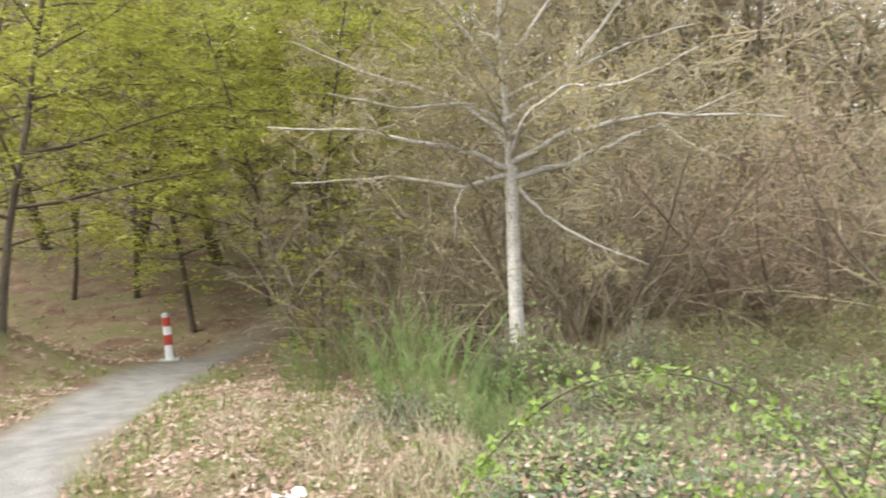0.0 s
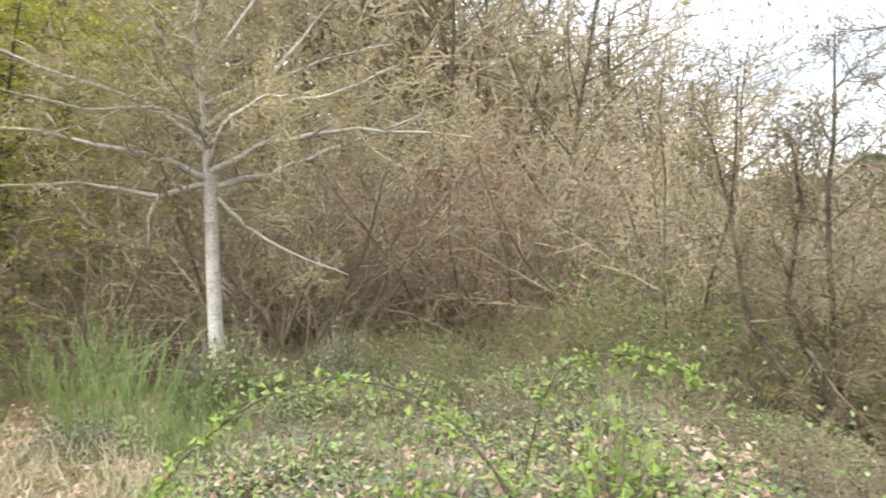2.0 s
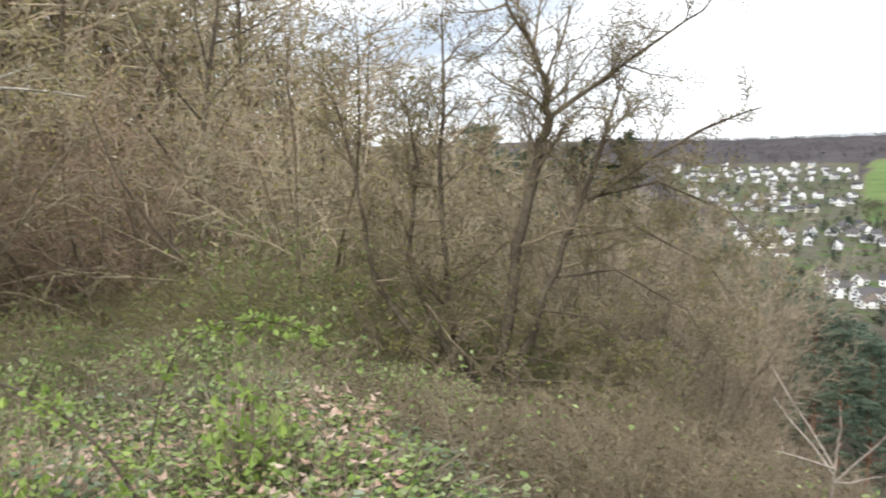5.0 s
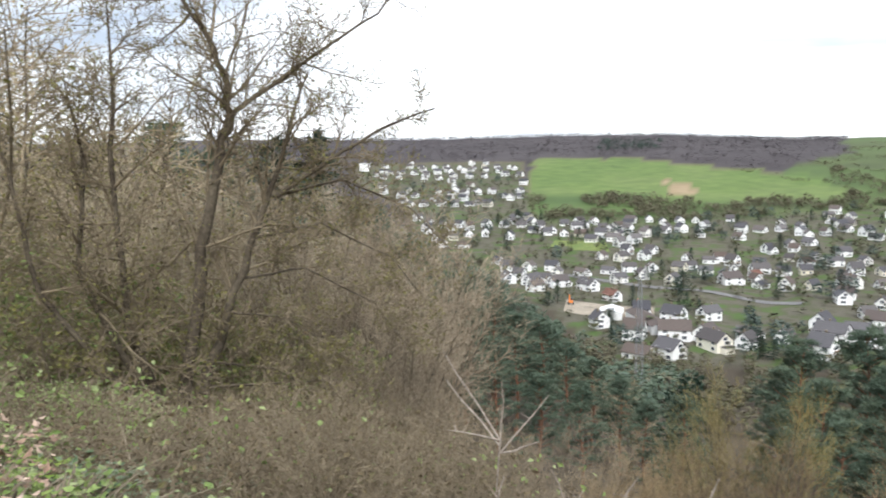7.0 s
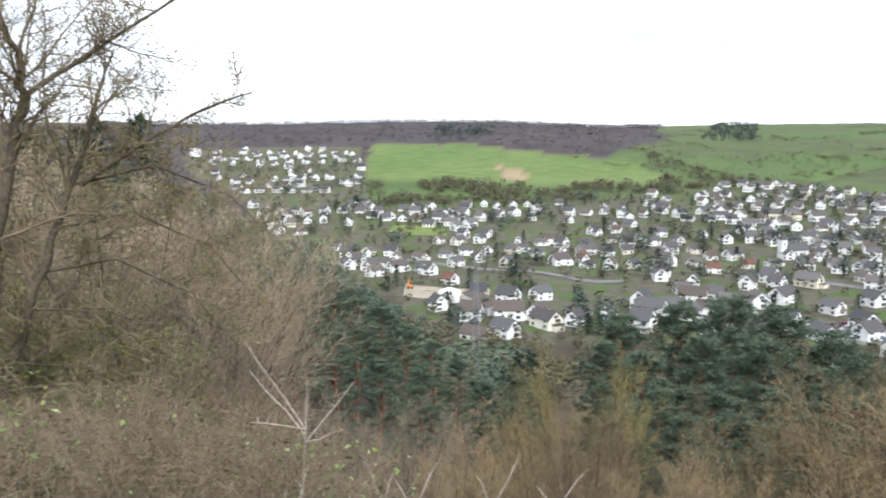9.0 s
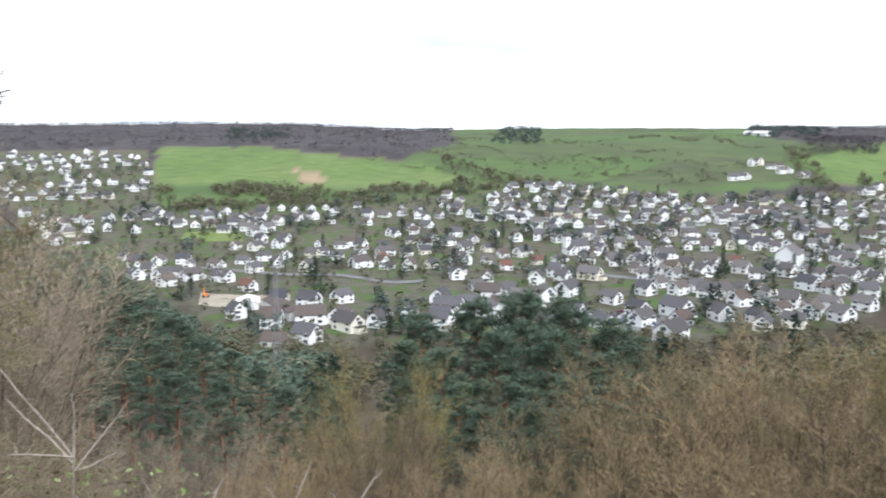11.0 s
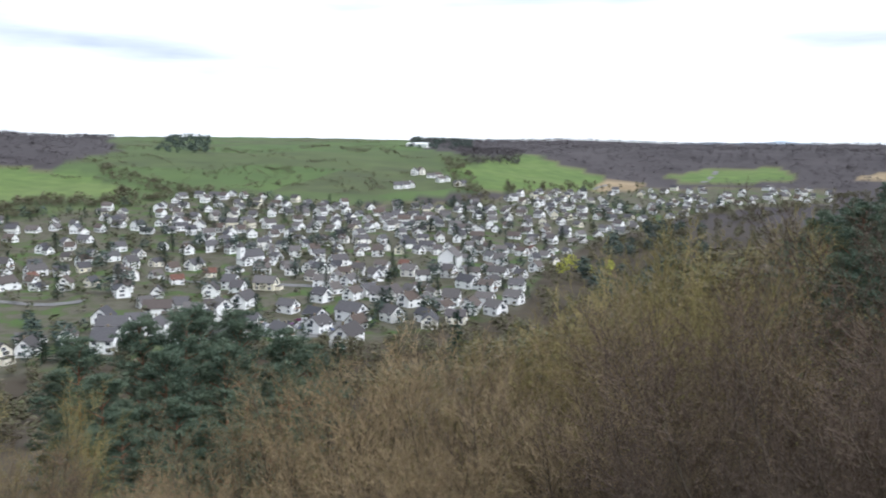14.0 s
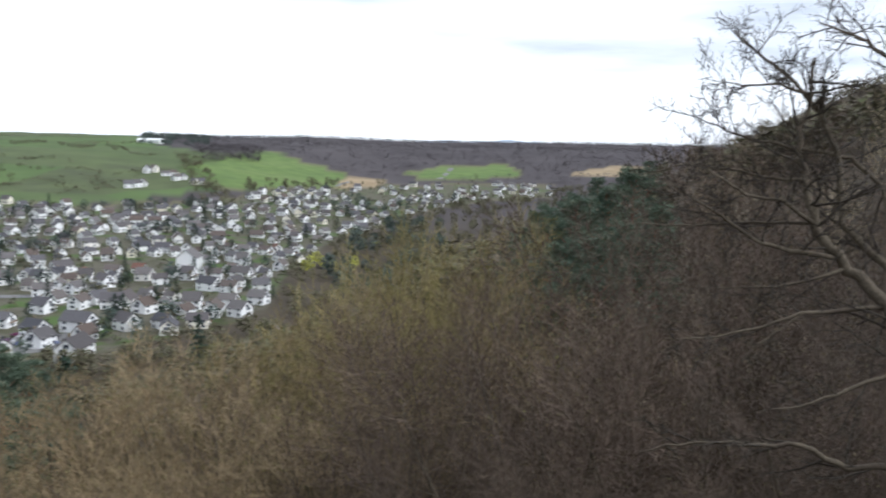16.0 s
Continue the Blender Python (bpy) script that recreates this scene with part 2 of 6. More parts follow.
FIELD_A = [(72.3, -0.96), (79, -0.96), (85.6, -1.77), (89, -1.9), (92.4, -2.84), (92, -3.8), (84.2, -3.72), (78.3, -3.55), (71.8, -3.4)]
TILLED_A = [(81.3, -2.4), (83, -2.7), (83.3, -3.45), (81.7, -3.26)]
MEADOW = [(88.3, -1.9), (90.4, -1.15), (92.5, -0.75), (91.9, -0.1), (93.2, 0.9), (110, 0.9), (113, -0.5), (117, -0.8), (120, -0.62), (125.4, -2.3), (124.4, -3.2), (117, -3.3), (107, -4.4), (99, -3.7), (92, -4.5)]
FIELD_B = [(113.5, -1.9), (116.4, -1.4), (120, -0.66), (125.4, -2.3), (124.4, -3.2), (117, -3.2)]
TILLED_B = [(125.4, -2.25), (128.4, -2.6), (126.8, -3.2), (124.1, -3.3)]
MEADOW_FAR = [(129, -2.1), (132, -1.5), (136.5, -1.3), (137.5, -2.2), (131, -2.5)]
STUBBLE_FAR = [(140.2, -1.95), (143.6, -1.3), (146, -1.2), (146, -1.9)]
PASTURE = [(71.5, -3.3), (99, -3.4), (99, -4.6), (92, -4.8), (82, -5.7), (72, -5.7)]
TOWN_TOP = [(60, -1.3), (71.5, -1.2), (72.2, -5.25), (82, -5.3), (92, -4.5), (98, -3.5), (103, -4.0), (107, -4.4), (112, -4.3), (116.5, -4.2), (120, -3.4), (127, -3.0), (132, -2.75), (139, -2.6)]
TOWN_FOOT = [(60, -2.2), (62.7, -3.9), (65.8, -7.2), (70, -9.3), (74.5, -12.4), (78.5, -14.9), (83, -14.8), (94, -14.2), (106, -14.3), (115, -12.7), (119.8, -11.4), (121.2, -8.9), (124.6, -6.7), (128.6, -5.3), (132, -4.3), (139, -3.5)]
FOOTPATH = [(-3.0, -14.0), (-2.9, 1.0), (-3.65, 6.0), (-4.35, 8.7), (-4.9, 12.2), (-5.25, 17), (-4.6, 23), (-2, 30)]


def in_town(th, el):
    xs, top = zip(*TOWN_TOP)
    xf, foot = zip(*TOWN_FOOT)
    return (th > 60) & (th < 139.5) & (el < np.interp(th, xs, top)) & (el > np.interp(th, xf, foot))


def path_distance(x, y):
    best = np.full(np.shape(x), 1e9)
    for (x0, y0), (x1, y1) in zip(FOOTPATH, FOOTPATH[1:]):
        q = np.clip(((x - x0) * (x1 - x0) + (y - y0) * (y1 - y0)) / ((x1 - x0) ** 2 + (y1 - y0) ** 2), 0, 1)
        best = np.minimum(best, np.hypot(x - x0 - q * (x1 - x0), y - y0 - q * (y1 - y0)))
    return best


def mesh_object(name, verts, faces, mats, index=None, smooth_faces=False):
    me = bpy.data.meshes.new(name)
    me.from_pydata(verts if isinstance(verts, list) else verts.tolist(), [], faces if isinstance(faces, list) else faces.tolist())
    for m in mats:
        me.materials.append(m)
    if index is not None:
        me.polygons.foreach_set("material_index", np.asarray(index, np.int32))
    if smooth_faces:
        me.polygons.foreach_set("use_smooth", np.ones(len(me.polygons), bool))
    me.update()
    return new(name, me)


def build_ground():
    th = np.concatenate([np.arange(-180, 52, 1.0), np.arange(52, 150, 0.45), np.arange(150, 180, 1.0)])
    rr = 0.25 * 1.045 ** np.arange(0, 280)
    rr = np.append(rr[rr < 4850], 4900)
    T, R = np.meshgrid(np.radians(th), rr)
    X, Y = R * np.sin(T), R * np.cos(T)
    Z = ground_z(X, Y)
    n, m = len(th), len(rr)
    i = np.arange(n * (m - 1)).reshape(m - 1, n)
    j = np.roll(i, -1, axis=1)
    faces = np.stack([i, i + n, j + n, j], -1).reshape(-1, 4)
    verts = np.stack([X, Y, Z], -1).reshape(-1, 3)
    hub = len(verts)
    verts = np.vstack([verts, [[0, 0, gz(0, 0)]]])
    fan = [[hub, int(a), int(b)] for a, b in zip(i[0], j[0])]
    ob = mesh_object("ground", verts, faces.tolist() + fan, [ground_material()], smooth_faces=True)
    TH, EL = bearing(X, Y), np.degrees(np.arctan2(Z, R))
    far = R > 700
    TH, EL = TH + waves(X, Y, 160, 31) * 0.22, EL + waves(X, Y, 110, 32) * 0.05
    bright = inside(TH, EL, FIELD_A) | inside(TH, EL, FIELD_B) | inside(TH, EL, MEADOW_FAR)
    meadow = far & (bright | inside(TH, EL, MEADOW) | inside(TH, EL, PASTURE))
    tilled = far & (inside(TH, EL, TILLED_A) | inside(TH, EL, TILLED_B) | inside(TH, EL, STUBBLE_FAR))
    town = (R > 270) & in_town(TH, EL)
    path = np.clip((0.85 + 0.12 * waves(X, Y, 1.7, 6) - path_distance(X, Y)) / 0.4, 0, 1) * (1 - 0.75 * smooth(16, 22, Y))
    # From the brow down the ground takes the floor colour darkened for shade.
    brow = smooth(2.0, 4.6, X + 0.75 * np.clip(-Y, 0, 25) - 0.5 * np.clip(Y - 1, 0, 9))
    wood = np.where(far, (~bright & ~tilled & ~town) * 1.0, brow * (1 - path))
    cover = np.zeros((m, n, 4), np.float32)
    cover[..., 0] = meadow & ~tilled
    cover[..., 1] = tilled
    cover[..., 2] = town
    cover[..., 3] = path
    cover = np.vstack([cover.reshape(-1, 4), [[0, 0, 0, 0]]]).astype(np.float32)
    att = ob.data.attributes.new("cover", "FLOAT_COLOR", "POINT")
    att.data.foreach_set("color", cover.ravel())
    att = ob.data.attributes.new("wood", "FLOAT", "POINT")
    att.data.foreach_set("value", np.append(wood.ravel().astype(np.float32), np.float32(0)))
    # Grows with distance and drives the haze tint of the far ground.
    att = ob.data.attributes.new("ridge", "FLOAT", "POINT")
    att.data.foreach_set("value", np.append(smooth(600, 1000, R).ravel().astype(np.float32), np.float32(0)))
    return tagged(ob, "hillside of brown leaf litter and grass above green fields", "ground", kind="structure")


def ground_material():
    m = bpy.data.materials.new("ground")
    m.use_nodes = True
    n, l = m.node_tree.nodes, m.node_tree.links
    bsdf = n["Principled BSDF"]
    bsdf.inputs["Roughness"].default_value, bsdf.inputs["Specular IOR Level"].default_value = 0.95, 0.1
    tc, att, sep = n.new("ShaderNodeTexCoord"), n.new("ShaderNodeAttribute"), n.new("ShaderNodeSeparateColor")
    att.attribute_name = "cover"
    l.new(att.outputs["Color"], sep.inputs["Color"])

    def noise_ramp(scale, stops, detail=5):
        t, r = n.new("ShaderNodeTexNoise"), n.new("ShaderNodeValToRGB")
        t.inputs["Scale"].default_value, t.inputs["Detail"].default_value = scale, detail
        l.new(tc.outputs["Object"], t.inputs["Vector"])
        while len(r.color_ramp.elements) < len(stops):
            r.color_ramp.elements.new(0.5)
        for e, (q, c) in zip(r.color_ramp.elements, stops):
            e.position, e.color = q, (*c, 1)
        l.new(t.outputs["Fac"], r.inputs["Fac"])
        return r.outputs["Color"]

    def blend(fac, a, b, kind="MIX"):
        x = n.new("ShaderNodeMix")
        x.data_type, x.blend_type = "RGBA", kind
        if isinstance(fac, float):
            x.inputs["Factor"].default_value = fac
        else:
            l.new(fac, x.inputs["Factor"])
        l.new(a, x.inputs["A"])
        l.new(b, x.inputs["B"])
        return x.outputs["Result"]

    litter = noise_ramp(2.2, [(0.32, (0.12, 0.08, 0.055)), (0.5, (0.21, 0.145, 0.10)), (0.68, (0.28, 0.22, 0.16))])
    verge = noise_ramp(1.1, [(0.38, (0.20, 0.14, 0.10)), (0.5, (0.27, 0.235, 0.15)), (0.62, (0.19, 0.20, 0.09))])
    litter = blend(0.72, litter, verge)
    speck = noise_ramp(38, [(0.35, (0.5, 0.46, 0.42)), (0.65, (1.25, 1.2, 1.15))])
    litter = blend(1.0, litter, speck, "MULTIPLY")
    field = noise_ramp(0.006, [(0.35, (0.085, 0.135, 0.045)), (0.5, (0.115, 0.175, 0.05)), (0.65, (0.15, 0.195, 0.07))], 3)
    field = blend(0.5, field, noise_ramp(0.05, [(0.3, (0.07, 0.10, 0.042)), (0.7, (0.15, 0.20, 0.066))]))
    soil = noise_ramp(0.03, [(0.3, (0.24, 0.18, 0.11)), (0.7, (0.33, 0.26, 0.165))])
    yards = noise_ramp(0.07, [(0.36, (0.075, 0.115, 0.038)), (0.46, (0.088, 0.094, 0.054)), (0.53, (0.115, 0.105, 0.082)), (0.64, (0.08, 0.078, 0.05))])
    gravel = blend(1.0, noise_ramp(3, [(0.3, (0.22, 0.205, 0.185)), (0.7, (0.33, 0.31, 0.285))]), noise_ramp(55, [(0.3, (0.75, 0.75, 0.75)), (0.7, (1.1, 1.1, 1.1))]), "MULTIPLY")
    vor = n.new("ShaderNodeTexVoronoi")
    vor.inputs["Scale"].default_value = 0.0055
    l.new(tc.outputs["Object"], vor.inputs["Vector"])
    grey, span = n.new("ShaderNodeRGBToBW"), n.new("ShaderNodeMapRange")
    l.new(vor.outputs["Color"], grey.inputs["Color"])
    span.inputs["From Min"].default_value, span.inputs["From Max"].default_value = 0.25, 0.75
    l.new(grey.outputs["Val"], span.inputs["Value"])
    rough_grass = noise_ramp(0.02, [(0.3, (0.068, 0.078, 0.044)), (0.7, (0.10, 0.122, 0.056))])
    woods_att = n.new("ShaderNodeAttribute")
    woods_att.attribute_name = "wood"
    rough_grass = blend(span.outputs["Result"], rough_grass, noise_ramp(0.012, [(0.3, (0.07, 0.105, 0.042)), (0.7, (0.10, 0.145, 0.052))]))
    field = blend(woods_att.outputs["Fac"], field, rough_grass)
    # Leaf litter under trees, darkened to stand in for the shade between them.
    floor = noise_ramp(0.02, [(0.3, (0.05, 0.041, 0.03)), (0.7, (0.085, 0.07, 0.052))])
    # Far ground is tinted violet-grey with distance, as painted haze.
    haze_att = n.new("ShaderNodeAttribute")
    haze_att.attribute_name = "ridge"
    floor = blend(haze_att.outputs["Fac"], floor, noise_ramp(0.008, [(0.3, (0.058, 0.051, 0.054)), (0.7, (0.082, 0.072, 0.074))]))
    c = blend(woods_att.outputs["Fac"], litter, floor)
    c = blend(sep.outputs["Red"], c, field)
    c = blend(sep.outputs["Green"], c, soil)
    c = blend(sep.outputs["Blue"], c, yards)
    c = blend(att.outputs["Alpha"], c, gravel)
    l.new(c, bsdf.inputs["Base Color"])
    t, b = n.new("ShaderNodeTexNoise"), n.new("ShaderNodeBump")
    t.inputs["Scale"].default_value, t.inputs["Detail"].default_value = 30, 6
    b.inputs["Strength"].default_value, b.inputs["Distance"].default_value = 0.6, 0.03
    l.new(tc.outputs["Object"], t.inputs["Vector"])
    l.new(t.outputs["Fac"], b.inputs["Height"])
    l.new(b.outputs["Normal"], bsdf.inputs["Normal"])
    return m


ground = build_ground()
th_far = np.arange(100, 165, 0.25)
crest = 4700 * np.tan(np.radians(0.30 + 0.16 * np.exp(-((th_far - 136) / 3.5) ** 2) + 0.05 * np.sin(th_far * 1.3) + 0.03 * np.sin(th_far * 3.1) - 0.35))
bx, by = np.sin(np.radians(th_far)), np.cos(np.radians(th_far))
k = len(th_far)
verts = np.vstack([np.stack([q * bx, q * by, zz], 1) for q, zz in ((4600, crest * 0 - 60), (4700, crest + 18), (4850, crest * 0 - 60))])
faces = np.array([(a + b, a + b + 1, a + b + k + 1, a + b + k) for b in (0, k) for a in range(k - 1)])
tagged(mesh_object("backdrop", verts, faces, [BLUE_HAZE], smooth_faces=True), "mountains on the far horizon, haze put into their pale blue-grey colour", "mountains", kind="structure")


# ---- plant builders ----
UP = Vector((0, 0, 1))


class Geo:
    """Collects tubes, spikes and leaves for one mesh."""

    def __init__(self):
        self.v, self.f, self.m = [], [], []

    def tube(self, pts, radii, sides=5, mat=0):
        base = len(self.v)
        for i, p in enumerate(pts):
            d = (pts[min(i + 1, len(pts) - 1)] - pts[max(i - 1, 0)]).normalized()
            a = d.cross(Vector((0.31, 0.95, 0.07))).normalized()
            b = d.cross(a)
            for k in range(sides):
                w = 6.2832 * k / sides
                self.v.append(tuple(p + (a * math.cos(w) + b * math.sin(w)) * radii[i]))
        for i in range(len(pts) - 1):
            for k in range(sides):
                q, s = base + i * sides + k, base + i * sides + (k + 1) % sides
                self.f.append((q, s, s + sides, q + sides))
                self.m.append(mat)

    def spike(self, p, q, r, mat=0):
        d = (q - p).normalized()
        a = d.cross(Vector((0.31, 0.95, 0.07))).normalized() * r
        b = d.cross(a)
        n = len(self.v)
        self.v += [tuple(p + a), tuple(p - a * 0.5 + b * 0.87), tuple(p - a * 0.5 - b * 0.87), tuple(q)]
        self.f += [(n, n + 1, n + 3), (n + 1, n + 2, n + 3), (n + 2, n, n + 3)]
        self.m += [mat] * 3

    def leaf(self, p, d, side, size, width=0.55, mat=0, fold=0.15):
        """A folded leaf: two triangles either side of the midrib."""
        n = len(self.v)
        nor = d.cross(side).normalized() * size * fold
        mid = p + d * size * 0.5
        self.v += [tuple(p), tuple(mid + side * size * width * 0.5 + nor), tuple(p + d * size), tuple(mid - side * size * width * 0.5 + nor)]
        self.f += [(n, n + 1, n + 2), (n, n + 2, n + 3)]
        self.m += [mat] * 2

    def blade(self, p, q, side, mat=0):
        n = len(self.v)
        self.v += [tuple(p - side), tuple(p + side), tuple(q)]
        self.f.append((n, n + 1, n + 2))
        self.m.append(mat)

    def box(self, lo, hi, mat=0):
        n = len(self.v)
        (a, b, c), (d, e, f) = lo, hi
        self.v += [(a, b, c), (d, b, c), (d, e, c), (a, e, c), (a, b, f), (d, b, f), (d, e, f), (a, e, f)]
        self.f += [tuple(n + i for i in q) for q in ((3, 2, 1, 0), (4, 5, 6, 7), (0, 1, 5, 4), (1, 2, 6, 5), (2, 3, 7, 6), (3, 0, 4, 7))]
        self.m += [mat] * 6

    def faces(self, verts, faces, mat=0):
        n = len(self.v)
        self.v += [tuple(q) for q in verts]
        self.f += [tuple(n + i for i in q) for q in faces]
        self.m += [mat] * len(faces)

    def object(self, name, mats, smooth_faces=False):
        return mesh_object(name, self.v, self.f, mats, self.m, smooth_faces)


def part(name, geo, mats, parent, label="", smooth_faces=False):
    ob = geo.object(name, mats, smooth_faces)
    ob.parent = parent
    return tagged(ob, label, kind="stuff" if name in ("branchwork", "crown", "foliage") else "")


def thing(name, label, category, group="", kind=""):
    return tagged(new(name), label, category, group, kind)


def rand_dir(rng):
    z, a = rng.uniform(-1, 1), rng.uniform(0, 6.2832)
    s = math.sqrt(1 - z * z)
    return Vector((s * math.cos(a), s * math.sin(a), z))


def grow(geos, tips, rng, p, d, length, radius, level, spec, thin=0.005):
    """One branch with its side branches. spec holds, for each level: segments, wobble, lift, side branches, angle, length ratio, bare fraction."""
    seg, wob, lift, kids, ang, ratio, start = spec[level]
    geo = geos[min(level, len(geos) - 1)]
    last = level == len(spec) - 1
    if last and seg == 1:
        q = p + (d + rand_dir(rng) * wob + UP * lift).normalized() * length
        geo.spike(p, q, radius)
        tips.append((q, d))
        return
    pts = [p.copy()]
    for _ in range(seg):
        d = (d + rand_dir(rng) * wob + UP * lift).normalized()
        p = p + d * (length / seg)
        pts.append(p.copy())
    radii = [radius * (1 - 0.82 * i / seg) for i in range(seg + 1)]
    if last and seg == 1:
        geo.spike(pts[0], pts[1], radius * 1.15)
    else:
        geo.tube(pts, radii, 7 if level == 0 else 4 if level == 1 else 3)
    if last:
        tips.append((p, d))
        return
    spin = rng.uniform(0, 6.28)
    for i in range(kids):
        u = start + (1 - start) * (i + rng.random()) / kids
        f = min(u * seg, seg - 0.001)
        j = int(f)
        at = pts[j].lerp(pts[j + 1], f - j)
        axis = (pts[j + 1] - pts[j]).normalized()
        spin += 2.4 + rng.uniform(-0.5, 0.5)
        a = axis.cross(Vector((0.31, 0.95, 0.07))).normalized()
        b = axis.cross(a)
        t = radians(ang * rng.uniform(0.75, 1.2))
        nd = axis * math.cos(t) + (a * math.cos(spin) + b * math.sin(spin)) * math.sin(t)
        grow(geos, tips, rng, at, nd, length * ratio * rng.uniform(0.7, 1.15) * (1.15 - 0.6 * u), max(radius * (1 - 0.8 * u) * 0.55, thin), level + 1, spec, thin)


def add_leaves(geo, tips, rng, count, size, spread, mat=0, width=0.6, chance=0.85, lay=1.0):
    for p, d in tips:
        for _ in range(count if rng.random() < chance else 0):
            o, e = rand_dir(rng), d * 0.6 + rand_dir(rng)
            o.z, e.z = o.z * lay, e.z * lay
            q, e = p + o * spread * rng.random(), e.normalized()
            s = e.cross(rand_dir(rng) if lay == 1.0 else UP + rand_dir(rng) * 0.6).normalized()
            geo.leaf(q, e, s, size * rng.uniform(0.6, 1.2), width, mat)


def plant(name, label, category, seed, stems, height, radius, spec, woods, leaf=None, lean=0.12, spread=0.0, group="", levels=2, thin=0.005):
    """A tree or shrub at the origin: an Empty with trunk, twigs and leaves. Its height is returned as well."""
    rng = random.Random(seed)
    trunk, twigs, leaves, tips = Geo(), Geo(), Geo(), []
    for s in range(stems):
        a = 6.283 * s / stems + rng.uniform(-0.4, 0.4)
        out = Vector((math.cos(a), math.sin(a), 0))
        grow([trunk] * levels + [twigs], tips, rng, out * spread * rng.random() + UP * -0.15, (UP + out * lean * rng.uniform(0.5, 1.3)).normalized(), height * rng.uniform(0.8, 1.0), radius * rng.uniform(0.7, 1.0), 0, spec, thin)
    root = thing(name, label, category, group)
    part("trunk" if stems == 1 else "branchwork", trunk, [woods[0]], root, smooth_faces=True)
    part("crown", twigs, [woods[1]], root)
    if leaf:
        m, count, size, dist, *chance = leaf
        add_leaves(leaves, tips, rng, count, size, dist, chance=(chance or [0.85])[0], lay=0.25 if name == "beech_tree" else 1.0)
        part("foliage", leaves, [m], root)
    heights = sorted(q[2] for q in twigs.v)
    top = 0.7 * heights[-1] + 0.3 * heights[int(len(heights) * 0.93)]
    return root, top


PLACED = {}


def put(model, x, y, height=0, spin=0.0, z=None, tilt=0.0, sx=1.0, label=""):
    """Stands a plant on the ground: the model itself the first time, then copies of it."""
    root, top = model
    s = height / top if height else 1.0
    m = pose(x, y, gz(x, y) - 0.05 if z is None else z, tilt, 0, spin) @ Matrix.Diagonal((s * sx, s * sx, s, 1))
    if root in PLACED:
        ob = copy_thing(root, m @ Matrix.Diagonal([1 / q for q in root.scale] + [1]))
    else:
        PLACED[root] = True
        root.matrix_basis = m
        ob = root
    return tagged(ob, label)


def put_top(model, th, d, el, spin=0.0, sx=1.0, low=2.0, label=""):
    """The same by bearing and distance, as tall as to reach the height of view el."""
    x, y = polar(th, d)
    return put(model, x, y, max(low, d * math.tan(radians(el)) - gz(x, y)), spin, sx=sx, label=label)


# ---- the trees and shrubs of the spur ----
WOODS = [plant("woodland_tree", "slender leafless woodland tree with dark bark among undergrowth", "tree", 10 + i, 1, 9.0, 0.085,
               [(9, 0.10, 0.03, 22, 52, 0.38, 0.2), (4, 0.22, 0.05, 8, 45, 0.5, 0.2), (2, 0.3, 0.04, 6, 42, 0.55, 0.15), (1, 0.3, 0.0, 0, 0, 0, 0)],
               (BARK_DARK, TWIG_BROWN), (BUD, 1, 0.07, 0.1), group="woodland trees", thin=0.008) for i in range(3)]
THICKET = [plant("thicket_shrub", lab, "shrub", 20 + i, 6, 5.0, 0.035,
                 [(6, 0.18, 0.02, 13, 46, 0.42, 0.08), (4, 0.3, 0.02, 12, 48, 0.38, 0.1), (1, 0.35, 0.0, 0, 0, 0, 0)] if i != 2 else
                 [(6, 0.22, 0.0, 13, 52, 0.42, 0.1), (4, 0.3, -0.06, 12, 52, 0.40, 0.1), (1, 0.35, -0.1, 0, 0, 0, 0)],
                 (bark, tw), (leaf, num, 0.06, 0.12, 0.6), lean=0.5, spread=0.6, group="thicket", levels=1, thin=0.0065)
           for i, (lab, bark, tw, leaf, num) in enumerate([("tangled leafless brown thicket shrub on the slope", BARK_BROWN, TWIG_BROWN, BUD_OLIVE, 1),
                                                ("reddish-brown leafless thicket shrub with fine twigs", BARK_BROWN, TWIG_RED, BUD, 1),
                                                ("drooping pale-twigged bare shrub with swelling buds", BARK_BROWN, TWIG_PALE, BUD, 1)])]
UNDERGROWTH = [plant("undergrowth_shrub", lab, "shrub", 24 + i, 8, 1.7, 0.013,
                     [(5, 0.2, 0.02, 10, 48, 0.45, 0.1), (3, 0.3, 0.0, 7, 48, 0.45, 0.1), (1, 0.35, 0.0, 0, 0, 0, 0)],
                     (BARK_BROWN, tw), (leaf, num, size, 0.07, chance), lean=0.55, spread=0.45, group="undergrowth", levels=1, thin=0.0032)
               for i, (lab, tw, leaf, num, size, chance) in enumerate([("undergrowth shrub coming into small green leaf", TWIG_TREE, LEAF_DARK, 3, 0.05, 0.8),
                                                                       ("twiggy olive-brown undergrowth with opening buds", TWIG_TREE, BUD_OLIVE, 2, 0.04, 0.7),
                                                                       ("dark twiggy undergrowth over the edge of the slope", TWIG_TREE, BUD_DULL, 1, 0.035, 0.5)])]
